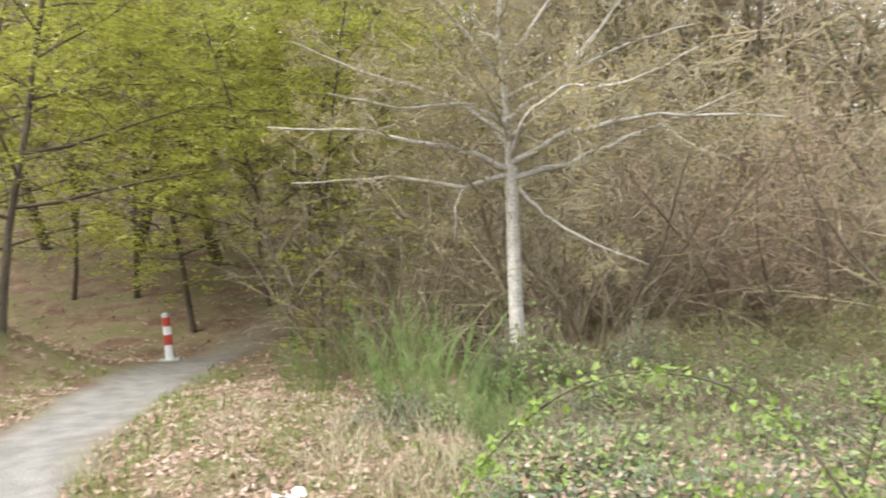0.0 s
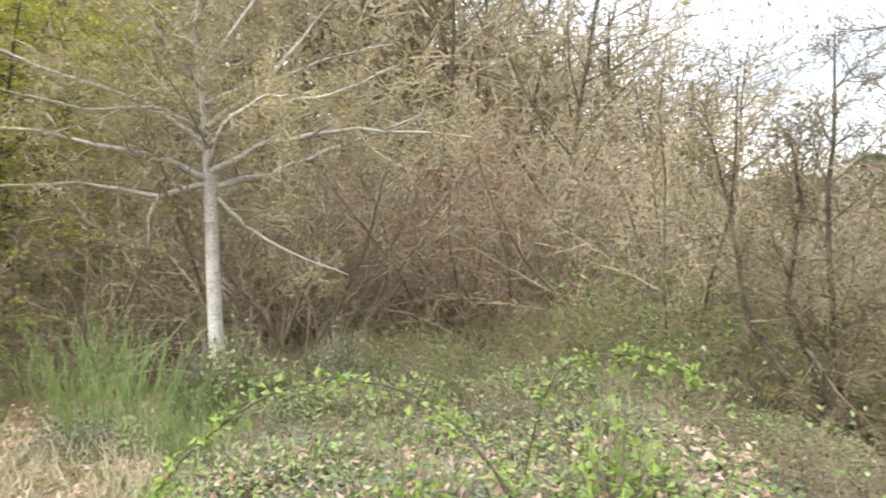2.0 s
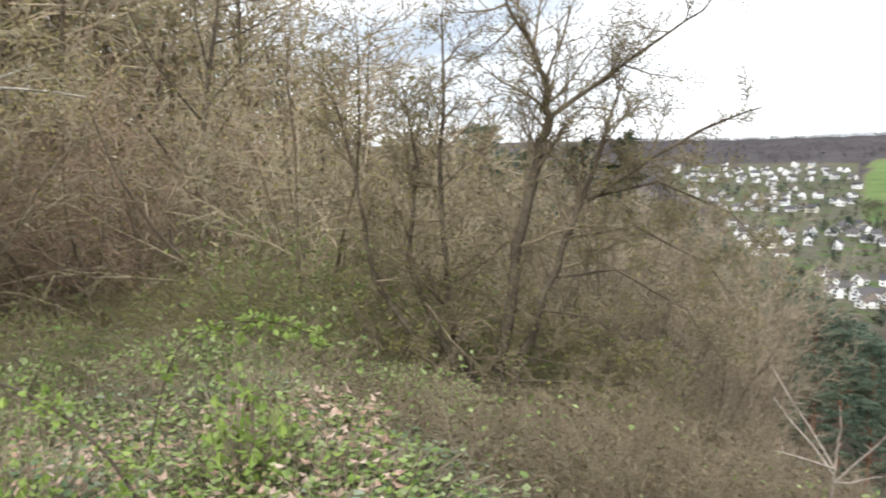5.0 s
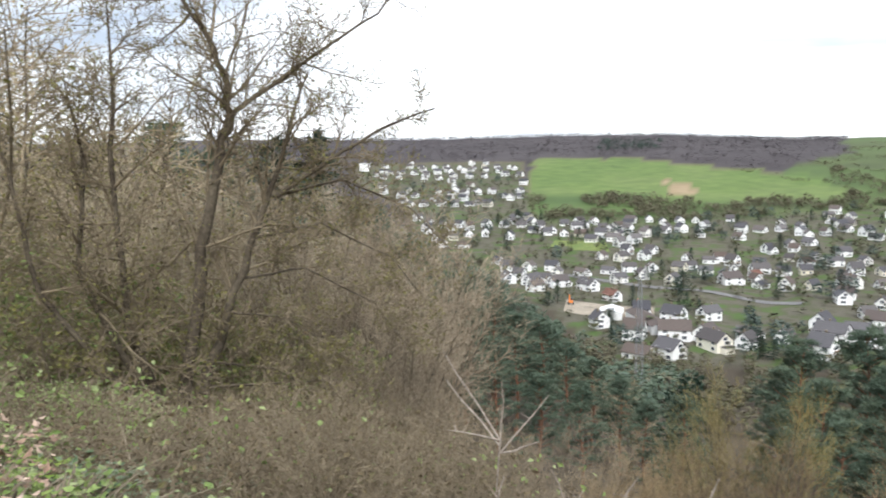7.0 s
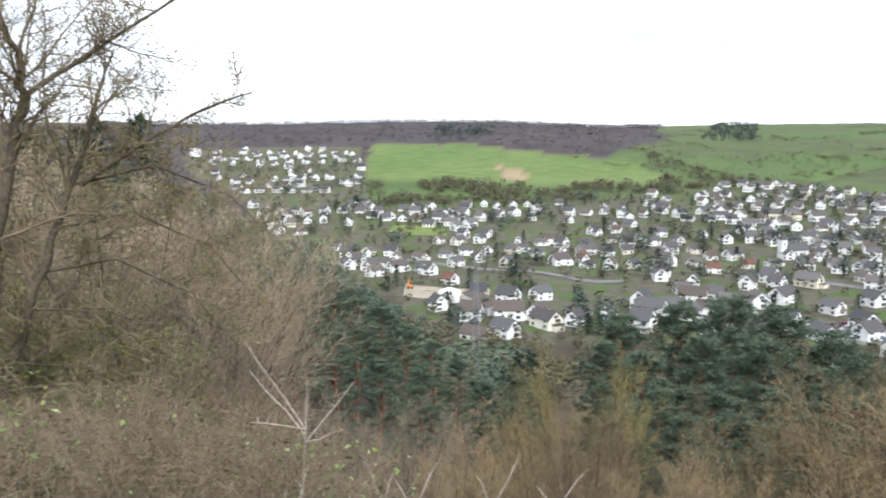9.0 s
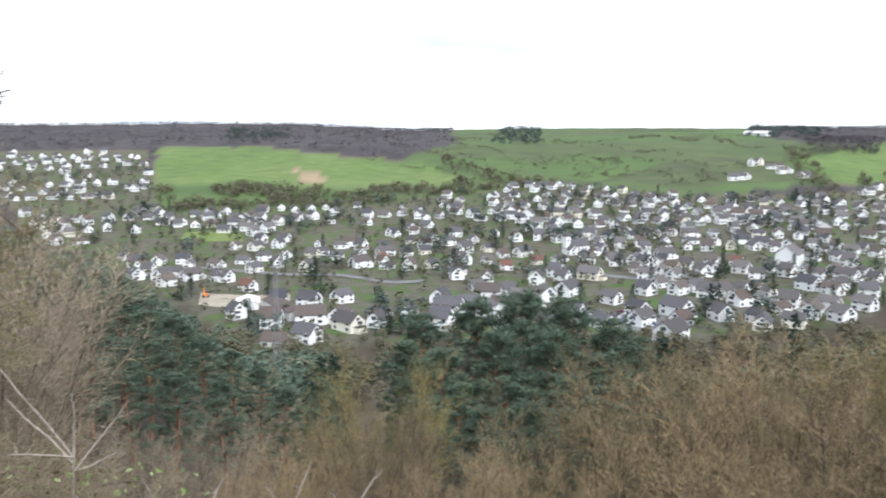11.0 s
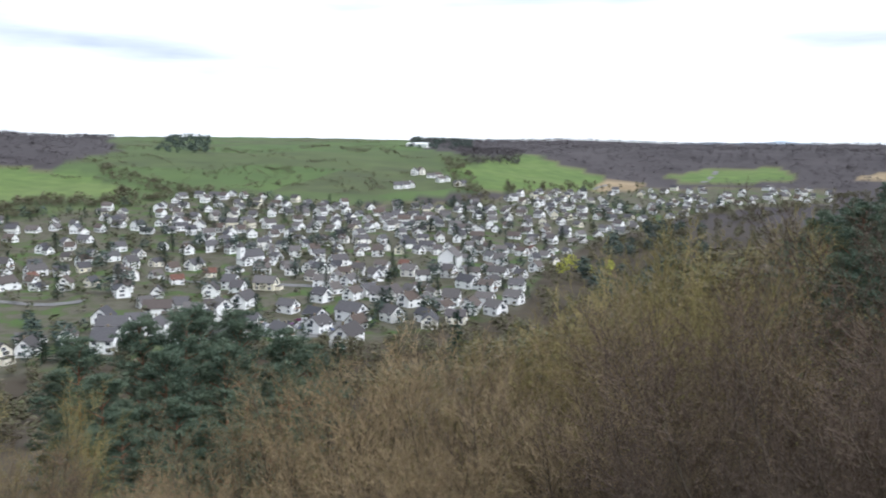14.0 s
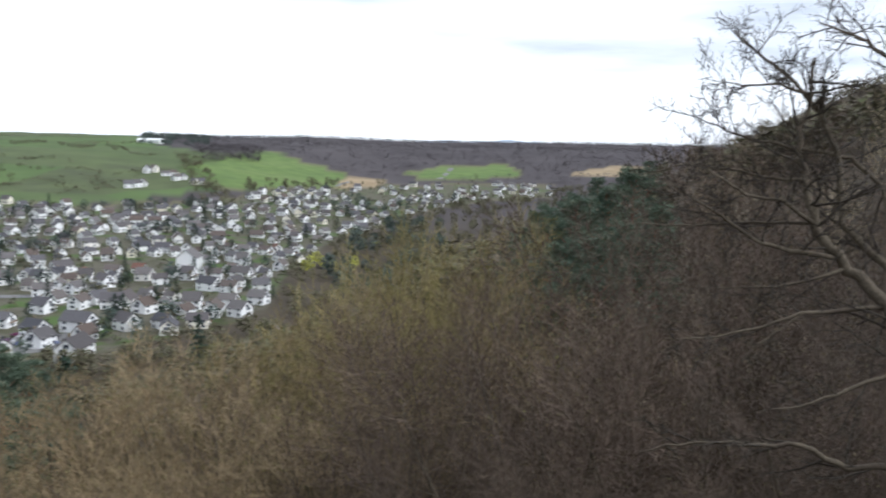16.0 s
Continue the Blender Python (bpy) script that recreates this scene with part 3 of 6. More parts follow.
SCRUB = [plant("low_scrub", lab, "shrub", 28 + i, 16, 0.65, 0.006,
               [(4, 0.28, 0.0, 8, 52, 0.5, 0.1), (2, 0.35, 0.0, 4, 50, 0.6, 0.1), (1, 0.35, 0.0, 0, 0, 0, 0)],
               (BARK_BROWN, tw), (leaf, 1, 0.042, 0.04, chance), lean=0.95, spread=0.5, group="low scrub", levels=1, thin=0.0024)
         for i, (lab, tw, leaf, chance) in enumerate([("tangle of thin brown stems with scattered green leaves", TWIG_TREE, LEAF_GREEN, 0.25),
                                                      ("tangle of thin withered stems at the slope's edge", TWIG_TREE, BUD_DULL, 0.3)])]
# Dark branches inside lighter twigs paint depth into the crowns.
HAZEL = [plant("slope_bush", lab, "bush", 30 + i, 11, 6.5, 0.05,
               [(6, 0.10, 0.05, 15, 36, 0.36, 0.2), (3, 0.2, 0.10, 10, 36, 0.46, 0.12), (2, 0.22, 0.08, 6, 34, 0.62, 0.1), (1, 0.2, 0.06, 0, 0, 0, 0)],
               (BARK_DARK, tw), (leaf, 1, size, 0.05, chance), lean=0.42, spread=0.8, group="bushes on the slope", levels=2, thin=0.0048)
         for i, (lab, tw, leaf, size, chance) in enumerate([("ochre-olive budding bush with fine upright twigs", TWIG_OCHRE, BUD_OLIVE, 0.04, 0.8),
                                              ("dense brown leafless bush crown below the look-out", TWIG_SLOPE, BUD_OLIVE, 0.035, 0.35),
                                              ("leafless bush with dense fine twigs, shade put into its dark reddish brown", TWIG_SLOPE_SHADED, BUD_DULL, 0.035, 0.5),
                                              ("pale brown bush with a haze of fine bare twigs", TWIG_HAZE, BUD_DULL, 0.03, 0.4)])]
HILL = [plant("hillside_tree", lab, "tree", 36 + i, 1, 9.0, 0.10,
              [(5, 0.1, 0.03, 22, 50, 0.42, 0.15), (2, 0.25, 0.05, 11, 45, 0.6, 0.1), (1, 0.3, 0.05, 0, 0, 0, 0)],
              (BARK_DARK, tw), (leaf, 2, 0.085, 0.3), group="hillside trees", levels=1, thin=0.022)
        for i, (lab, tw, leaf) in enumerate([("olive-brown budding hillside tree in a dense wood", TWIG_BROWN, BUD_OLIVE),
                                             ("reddish bare hillside tree in a dense wood, shade put into its twigs", TWIG_SLOPE_SHADED, BUD_DULL),
                                             ("dark hillside tree with ivy-green crown", TWIG_BROWN, LEAF_IVY)])]
BEECH = [plant("beech_tree", "young beech with fresh yellow-green spring leaves", "tree", 40 + i, 1, 9.5, 0.08,
               [(9, 0.08, 0.03, 22, 66, 0.44, 0.22), (5, 0.16, 0.0, 10, 50, 0.5, 0.15), (2, 0.25, 0.0, 6, 45, 0.5, 0.1), (1, 0.3, 0.0, 0, 0, 0, 0)],
               (BARK_DARK, TWIG_DARK), (LEAF_BEECH, 17, 0.09, 0.4), group="beeches") for i in range(2)]


def pine(seed, lab):
    rng = random.Random(seed)
    trunk, needles = Geo(), Geo()
    h = 14.0
    pts = [Vector((0.25 * math.sin(i * 0.7 + seed), 0.2 * math.cos(i * 0.9), h * i / 9 - 0.2)) for i in range(10)]
    trunk.tube(pts, [0.20 * (1 - 0.85 * i / 9) for i in range(10)], 7)
    for i in range(52):
        u = 0.26 + 0.73 * ((i + rng.random()) / 52)
        f = min(u * 9, 8.99)
        at = pts[int(f)].lerp(pts[int(f) + 1], f % 1)
        a = i * 2.4 + rng.uniform(-0.5, 0.5)
        reach = (3.0 * math.sin(min(1.0, (1.03 - u) * 2.1) * 1.57) + 0.4) * rng.uniform(0.65, 1.15)
        d = Vector((math.cos(a), math.sin(a), rng.uniform(-0.1, 0.25) + 0.5 * u)).normalized()
        line = [at]
        for s in range(4):
            d = (d + UP * 0.10 + rand_dir(rng) * 0.12).normalized()
            line.append(line[-1] + d * reach / 4)
        trunk.tube(line, [0.045, 0.035, 0.025, 0.016, 0.008], 3)
        for k in range(9):
            q = 1.2 + 2.8 * rng.random() ** 0.7
            c = line[min(int(q), 3)].lerp(line[min(int(q), 3) + 1], q % 1 if q < 4 else 1) + Vector((rng.gauss(0, 0.2), rng.gauss(0, 0.2), rng.gauss(0, 0.1)))
            wide = rng.uniform(0.22, 0.42)
            for _ in range(40):
                o = rand_dir(rng)
                o.z = abs(o.z) * 0.55 - 0.08
                e = (o + rand_dir(rng) * 0.5 + UP * 0.45).normalized()
                s = e.cross(rand_dir(rng)).normalized() * 0.026
                needles.blade(c + o * wide * rng.uniform(0.3, 1.0), c + o * wide + e * rng.uniform(0.12, 0.24), s)
    root = thing("scots_pine", lab, "tree", "pines")
    part("trunk", trunk, [BARK_PINE], root, "reddish pine bark", True)
    part("foliage", needles, [NEEDLE], root)
    return root, max(q[2] for q in needles.v)


def spruce(seed, lab, name, mat):
    rng = random.Random(seed)
    trunk, needles = Geo(), Geo()
    h = 11.0
    trunk.tube([Vector((0, 0, -0.2)), Vector((0, 0, h))], [0.16, 0.02], 6)
    for i in range(46):
        u = 0.08 + 0.91 * (i + rng.random()) / 46
        a = i * 2.4 + rng.uniform(-0.4, 0.4)
        reach = 2.3 * (1.03 - u) ** 0.8 * rng.uniform(0.75, 1.15)
        out = Vector((math.cos(a), math.sin(a), 0))
        p = Vector((0, 0, h * u))
        for k in range(7):
            c = p + out * reach * (k + 0.6) / 7 + UP * (0.12 * k / 9 * reach - 0.5 * (k / 9) ** 2 * reach) * 0.7
            for _ in range(3):
                e = (out * 0.8 + rand_dir(rng) - UP * 0.3).normalized()
                needles.blade(c, c + e * rng.uniform(0.3, 0.6), e.cross(rand_dir(rng)).normalized() * 0.10)
    root = thing(name, lab, "tree", "conifers")
    part("trunk", trunk, [BARK_DARK], root)
    part("foliage", needles, [mat], root)
    return root, h


PINES = [pine(50 + i, "blue-green Scots pine with a reddish trunk on the slope") for i in range(3)]
SPRUCE = spruce(60, "dark green spruce on the slope above the town", "spruce", NEEDLE_DARK)

rng = random.Random(5)
# beeches in leaf over the footpath
for x, y, h, s in ((-7.6, 14.2, 9.5, 0), (-10.5, 17.5, 10.5, 50), (-6.6, 21.5, 10, 140), (-3.2, 24.5, 10, 220), (-12.5, 13.5, 9, 200), (-9.0, 24.0, 11, 300), (-14.5, 23.0, 11, 90), (-1.5, 31.0, 12, 10), (-2.9, 19.0, 9.5, 31), (-4.4, 27.0, 11, 77), (-4.9, 22.8, 9.5, 130), (-3.5, 18.8, 8.8, 210), (-2.3, 21.5, 9.5, 95)):
    put(BEECH[int(s) % 2], x, y, h, s)
# woodland on the rising ground to the north
count = 0
while count < 32:
    th, d = rng.uniform(-32, 52), rng.uniform(17, 45)
    x, y = polar(th, d)
    if path_distance(np.array(x), np.array(y)) < 1.6 or (d < 24 and th < -2):
        continue
    put(WOODS[count % 3], x, y, rng.uniform(8, 12), rng.uniform(0, 360))
    count += 1
SKY_TH, SKY_EL = [-40, 0, 19, 28, 35, 44, 50, 56], [28, 28, 18.5, 13.5, 9.5, 5.8, 2.4, -0.5]
for i in range(110):
    th, d = -36 + 92 * ((i * 0.618) % 1), 26 + 55 * ((i * 0.7549) % 1)
    x, y = polar(th, d)
    tall = d * math.tan(radians(float(np.interp(th, SKY_TH, SKY_EL)))) - gz(x, y)
    put(HILL[2 if 22 < th < 46 and i % 3 == 0 else 0], x, y, min(max(tall * rng.uniform(0.85, 1.05), 5), 17), i * 67, sx=1.25)
for i in range(16):
    th = 12 + 1.35 * i
    put_top(HILL[(0, 2, 0)[i % 3]], th, 23 + 9 * ((i * 0.618) % 1), float(np.interp(th, SKY_TH, SKY_EL)) - 1.5 + 2 * ((i * 0.414) % 1), i * 53, sx=1.3)
# thicket behind the pale tree and down towards the stems
for i in range(60):
    th, d = -7 + 63 * ((i * 0.618) % 1), rng.uniform(14.5, 25)
    x, y = polar(th, d)
    if path_distance(np.array(x), np.array(y)) < 1.5:
        continue
    k = 1 if 12 < th < 30 and rng.random() < 0.55 else (2 if rng.random() < 0.35 else 0)
    put(THICKET[k], x, y, rng.uniform(4.0, 6.5) - 1.5 * max(0, -th / 7), rng.uniform(0, 360), sx=1.15)
# green and twiggy undergrowth at the brow, behind and beside the foot of the many-stemmed tree
for i in range(52):
    th, d = 24 + 33 * ((i * 0.618) % 1), 10.9 + 5.5 * ((i * 0.755) % 1)
    x, y = polar(th, d)
    put(UNDERGROWTH[0 if i % 5 < 3 and th > 31 else 1], x, y, (1.1 if th > 34 else 0.7) + 1.0 * ((i * 0.414) % 1), i * 71, sx=1.1)
for i in range(46):
    x, y = polar(36 + 32 * ((i * 0.618) % 1), 5.0 + 4.2 * ((i * 0.755) % 1))
    put(SCRUB[0 if i % 5 < 2 else 1], x, y, 0.34 + 0.26 * ((i * 0.414) % 1), i * 83, sx=1.35)
for i in range(10):
    x, y = polar(51.5 + 14 * ((i * 0.618) % 1), 8.4 + 2.6 * ((i * 0.755) % 1))
    put(UNDERGROWTH[2], x, y, 0.8 + 0.6 * ((i * 0.414) % 1), i * 59, sx=1.1)
for i in range(26):
    x, y = polar(51 + 13.5 * ((i * 0.618) % 1), 4.9 + 3.0 * ((i * 0.755) % 1))
    put(UNDERGROWTH[2], x, y, 0.6 + 0.35 * ((i * 0.414) % 1), i * 47, sx=1.2)


# ---- many-stemmed tree at the edge of the slope ----
def guided_tree(name, lab, category, base, lines, spec, woods, seed, leaf):
    """A tree whose main stems follow a few guide points; side branches grow from them."""
    rng = random.Random(seed)
    root = thing(name, lab, category)
    root.location = base
    twigs, leaves, tips = Geo(), Geo(), []
    for pts, r0, kids, length, *taper in lines:
        stem = Geo()
        pts = [Vector(p) - Vector(base) for p in pts]
        fine = []
        for a, b in zip(pts, pts[1:]):
            for i in range(4):
                fine.append(a.lerp(b, i / 4) + rand_dir(rng) * (min(0.05, r0 * 0.45) if kids else 0.008))
        fine.append(pts[-1])
        n = len(fine)
        stem.tube(fine, [r0 * (1 - (taper or [0.88])[0] * i / n) for i in range(n)], 7)
        part("stem", stem, [woods[0]], root, smooth_faces=True)
        for i in range(kids):
            u = 0.16 + 0.84 * (i + rng.random()) / kids
            j = min(int(u * (n - 1)), n - 2)
            axis = (fine[j + 1] - fine[j]).normalized()
            nd = (axis * 0.55 + rand_dir(rng) * 0.95 + UP * 0.15).normalized()
            grow([twigs], tips, rng, fine[j], nd, length * rng.uniform(0.5, 1.2) * (1.15 - 0.5 * u), min(r0 * (1 - 0.7 * u) * 0.5, 0.021), 0, spec, 0.006)
    part("crown", twigs, [woods[1]], root)
    add_leaves(leaves, tips, rng, *leaf[1:])
    part("foliage", leaves, [leaf[0]], root)
    return root


TWIGGY = [(5, 0.22, 0.05, 12, 44, 0.48, 0.12), (3, 0.28, 0.05, 6, 44, 0.55, 0.15), (1, 0.3, 0.0, 0, 0, 0, 0)]
guided_tree("many_stemmed_tree", "bare many-stemmed tree leaning out over the slope", "tree", (7.8, 7.2, -3.4), [
    ([(7.8, 7.2, -3.5), (8.04, 7.06, -1.5), (8.22, 6.83, -0.25), (8.32, 6.71, 0.4), (8.28, 6.76, 1.0), (8.02, 7.06, 1.8), (7.9, 7.2, 2.8)], 0.088, 26, 1.5, 0.92),
    ([(8.3, 6.72, 0.35), (8.59, 6.36, 0.7), (8.94, 5.85, 1.1), (9.3, 5.2, 1.6), (9.5, 4.9, 2.1)], 0.036, 15, 1.0),
    ([(7.9, 7.12, -3.3), (8.23, 6.82, -2.04), (8.51, 6.47, -0.95), (8.71, 6.19, 0.0), (8.9, 5.95, 0.9)], 0.072, 24, 1.4, 0.9),
    ([(8.62, 6.3, -0.58), (8.91, 5.89, -0.27), (9.27, 5.28, 0.17), (9.62, 4.6, 0.45)], 0.040, 9, 0.7),
    ([(7.7, 7.3, -3.4), (7.48, 7.66, -2.2), (7.43, 7.68, -1.28), (7.44, 7.69, 0.42), (7.5, 7.7, 1.7)], 0.068, 24, 1.3, 0.9),
    ([(7.65, 7.4, -3.3), (7.12, 7.99, -1.38), (7.2, 7.9, -0.2), (7.1, 8.0, 0.8)], 0.052, 20, 1.2, 0.9),
    ([(7.6, 7.5, -3.2), (6.8, 8.3, -1.6), (6.7, 8.5, -0.2), (6.5, 8.7, 1.0)], 0.044, 20, 1.2, 0.9),
    ([(8.05, 7.05, -2.75), (7.85, 7.0, -3.15), (7.55, 6.75, -3.35)], 0.045, 3, 0.4, 0.5),
    ([(7.75, 7.2, -3.1), (7.2, 7.3, -2.75), (6.7, 7.35, -2.4), (6.3, 7.4, -2.2)], 0.022, 8, 0.5),
    ([(8.0, 7.0, -2.9), (8.7, 6.3, -2.95), (9.2, 5.8, -3.0)], 0.022, 6, 0.5),
    ([(8.45, 6.55, -1.1), (9.0, 5.9, -0.95), (9.5, 5.2, -1.4), (9.85, 4.8, -2.1)], 0.019, 16, 0.75),
    ([(8.35, 6.7, -1.6), (8.9, 6.1, -1.5), (9.4, 5.4, -2.0), (9.7, 5.0, -2.7)], 0.018, 16, 0.75),
    ([(8.6, 6.35, -0.6), (9.2, 5.7, -0.4), (9.7, 5.0, -0.8), (10.05, 4.55, -1.4)], 0.019, 16, 0.7),
    ([(8.25, 6.8, -2.0), (8.7, 6.3, -2.1), (9.2, 5.7, -2.7)], 0.016, 14, 0.7),
    ([(8.1, 6.95, -2.6), (8.6, 6.4, -2.75), (9.0, 5.9, -3.2)], 0.015, 12, 0.7),
], TWIGGY, (BARK_DARK, TWIG_TREE), 81, (BUD_OLIVE, 1, 0.038, 0.06))
ARCHED = [(6, 0.24, 0.02, 8, 46, 0.48, 0.1), (3, 0.3, 0.0, 6, 44, 0.55, 0.15), (1, 0.3, 0.0, 0, 0, 0, 0)]
guided_tree("pale_barked_tree", "young pale-barked tree with wide bare limbs and yellow buds", "tree", (0.97, 12.0, gz(0.97, 12.0)), [
    ([(0.97, 12.0, -3.1), (0.96, 12.0, -1.4), (0.97, 12.0, 0.36)], 0.118, 0, 0, 0.28),
    ([(0.97, 12.0, 0.3), (0.93, 12.05, 1.1), (0.9, 12.1, 2.7), (0.97, 12.1, 4.6)], 0.069, 28, 2.0),
    ([(0.95, 12.0, 0.32), (0.2, 11.8, 0.62), (-1.0, 11.6, 0.9), (-2.3, 11.5, 1.0)], 0.050, 14, 1.3),
    ([(0.95, 12.0, 0.25), (0.3, 12.0, 0.08), (-0.7, 12.2, 0.28), (-2.1, 11.9, 0.25)], 0.045, 13, 1.1),
    ([(1.0, 12.0, 0.4), (1.7, 11.7, 0.75), (2.9, 11.5, 0.95), (4.5, 11.2, 0.8)], 0.056, 16, 1.4),
    ([(1.0, 12.0, 0.2), (1.8, 12.2, 0.35), (3.0, 12.4, 0.8), (4.3, 12.3, 1.3)], 0.054, 15, 1.3),
    ([(1.02, 12.0, 0.1), (1.4, 12.0, -0.35), (2.0, 11.8, -0.75), (2.8, 11.8, -1.1)], 0.036, 9, 0.9),
    ([(0.95, 12.0, 0.8), (0.2, 12.2, 1.35), (-1.1, 12.0, 1.75), (-2.0, 11.9, 2.2)], 0.043, 13, 1.2),
    ([(0.95, 12.0, 1.0), (1.8, 12.2, 1.6), (2.9, 12.4, 2.1), (3.8, 12.5, 2.3)], 0.043, 13, 1.2),
    ([(0.98, 11.9, 0.5), (1.1, 11.0, 0.95), (1.4, 9.9, 1.15), (1.6, 9.2, 1.1)], 0.043, 12, 1.0),
    ([(0.98, 12.1, 0.6), (0.7, 13.0, 1.1), (0.4, 14.2, 1.5)], 0.040, 11, 1.2),
    ([(0.3, 11.95, 0.1), (0.17, 11.95, -0.2), (0.14, 12.0, -0.62)], 0.025, 5, 0.5),
    ([(0.93, 12.0, 1.5), (0.3, 11.7, 2.3), (-0.4, 11.5, 3.2)], 0.034, 12, 1.2),
    ([(0.93, 12.0, 1.7), (1.6, 11.7, 2.6), (2.1, 11.6, 3.6)], 0.034, 12, 1.2),
    ([(0.97, 12.0, 0.9), (0.4, 11.6, 1.2), (-0.5, 11.2, 1.15), (-1.4, 11.0, 1.35)], 0.036, 11, 1.1),
    ([(1.0, 12.0, 0.75), (1.7, 11.5, 1.25), (2.5, 11.2, 1.35), (3.4, 11.1, 1.75)], 0.038, 11, 1.1),
    ([(0.96, 12.0, 2.0), (0.3, 12.3, 2.7), (-0.7, 12.4, 3.0)], 0.031, 9, 1.1),
    ([(0.97, 12.0, 1.3), (1.9, 11.9, 1.75), (2.6, 11.8, 2.6), (3.1, 11.8, 3.0)], 0.036, 11, 1.1),
], ARCHED, (BARK_PALE, TWIG_CREAM), 71, (BUD, 2, 0.045, 0.07))
guided_tree("overhanging_tree", "dark bare tree with long limbs reaching over the slope", "tree", (2.9, -12.0, gz(2.9, -12.0)), [
    ([(2.9, -12.0, gz(2.9, -12.0) - 0.1), (3.3, -11.8, -3.3), (3.65, -11.6, -2.54), (4.19, -11.64, -1.95), (4.71, -11.66, -1.5), (5.13, -11.59, -0.97), (5.34, -11.61, -0.37), (5.51, -11.64, 0.01), (5.48, -11.77, 0.63), (5.46, -11.89, 1.3)], 0.125, 22, 1.3),
    ([(5.13, -11.59, -0.97), (5.41, -11.14, -0.63), (5.68, -10.67, -0.56), (5.91, -10.31, -0.3), (6.14, -9.94, -0.16)], 0.034, 13, 0.8),
    ([(4.87, -11.59, -1.37), (5.19, -11.02, -1.28), (5.49, -10.54, -1.13), (5.66, -10.22, -0.87), (5.9, -9.86, -0.62), (6.12, -9.6, -0.45)], 0.036, 13, 0.8),
    ([(4.19, -11.64, -1.95), (4.89, -10.83, -2.04), (5.29, -10.3, -2.26), (5.61, -9.91, -2.36), (6.04, -9.42, -2.38)], 0.034, 11, 0.7),
    ([(3.65, -11.6, -2.54), (4.22, -12.1, -1.6), (5.03, -12.18, -0.99), (5.13, -12.25, -0.14), (5.44, -12.12, 0.56), (5.75, -11.86, 1.02), (6.13, -11.56, 1.41), (6.36, -11.32, 1.68)], 0.07, 26, 1.0),
    ([(3.2, -11.85, -3.5), (3.6, -11.26, -3.8), (4.17, -10.8, -3.89), (4.54, -10.32, -3.59), (5.0, -9.78, -3.56), (5.43, -9.32, -3.54), (5.88, -8.8, -3.7)], 0.055, 14, 0.8),
    ([(4.89, -10.83, -2.04), (5.09, -10.51, -2.29), (5.28, -10.31, -2.52), (5.46, -10.11, -2.83)], 0.018, 6, 0.4),
    ([(4.3, -12.1, -1.5), (4.62, -12.5, -0.5), (5.04, -12.39, -0.06), (5.56, -11.95, 0.05), (6.06, -11.6, 0.16), (6.48, -11.25, 0.35), (6.91, -10.88, 0.58)], 0.042, 18, 0.9),
    ([(4.0, -12.0, -1.8), (4.1, -12.7, -0.4), (4.35, -12.85, 0.95), (4.86, -12.57, 1.41), (5.16, -12.34, 1.64), (5.56, -12.17, 1.81)], 0.06, 20, 1.0),
    ([(4.71, -11.66, -1.5), (5.04, -11.09, -1.68), (5.38, -10.71, -1.77), (5.97, -10.17, -1.8)], 0.028, 11, 0.7),
    ([(3.65, -11.6, -2.54), (4.31, -10.96, -2.94), (4.69, -10.58, -3.18), (5.08, -10.19, -3.27)], 0.036, 10, 0.7),
    ([(5.44, -11.9, 0.78), (5.75, -11.53, 0.93), (6.16, -11.21, 0.92), (6.45, -10.81, 0.99)], 0.024, 12, 0.7),
    ([(5.34, -11.61, -0.37), (5.67, -11.23, -0.34), (6.08, -10.91, -0.24), (6.48, -10.56, -0.17), (6.99, -10.11, -0.35)], 0.028, 14, 0.8),
    ([(5.16, -11.58, -0.94), (5.74, -10.98, -0.95), (6.41, -10.25, -1.01), (6.98, -9.62, -0.95)], 0.026, 12, 0.7),
], [(5, 0.2, 0.02, 7, 40, 0.5, 0.15), (3, 0.26, 0.03, 5, 42, 0.55, 0.15), (1, 0.3, 0.0, 0, 0, 0, 0)], (BARK_DARK, BARK_BLACK), 82, (BUD_DULL, 1, 0.022, 0.04))

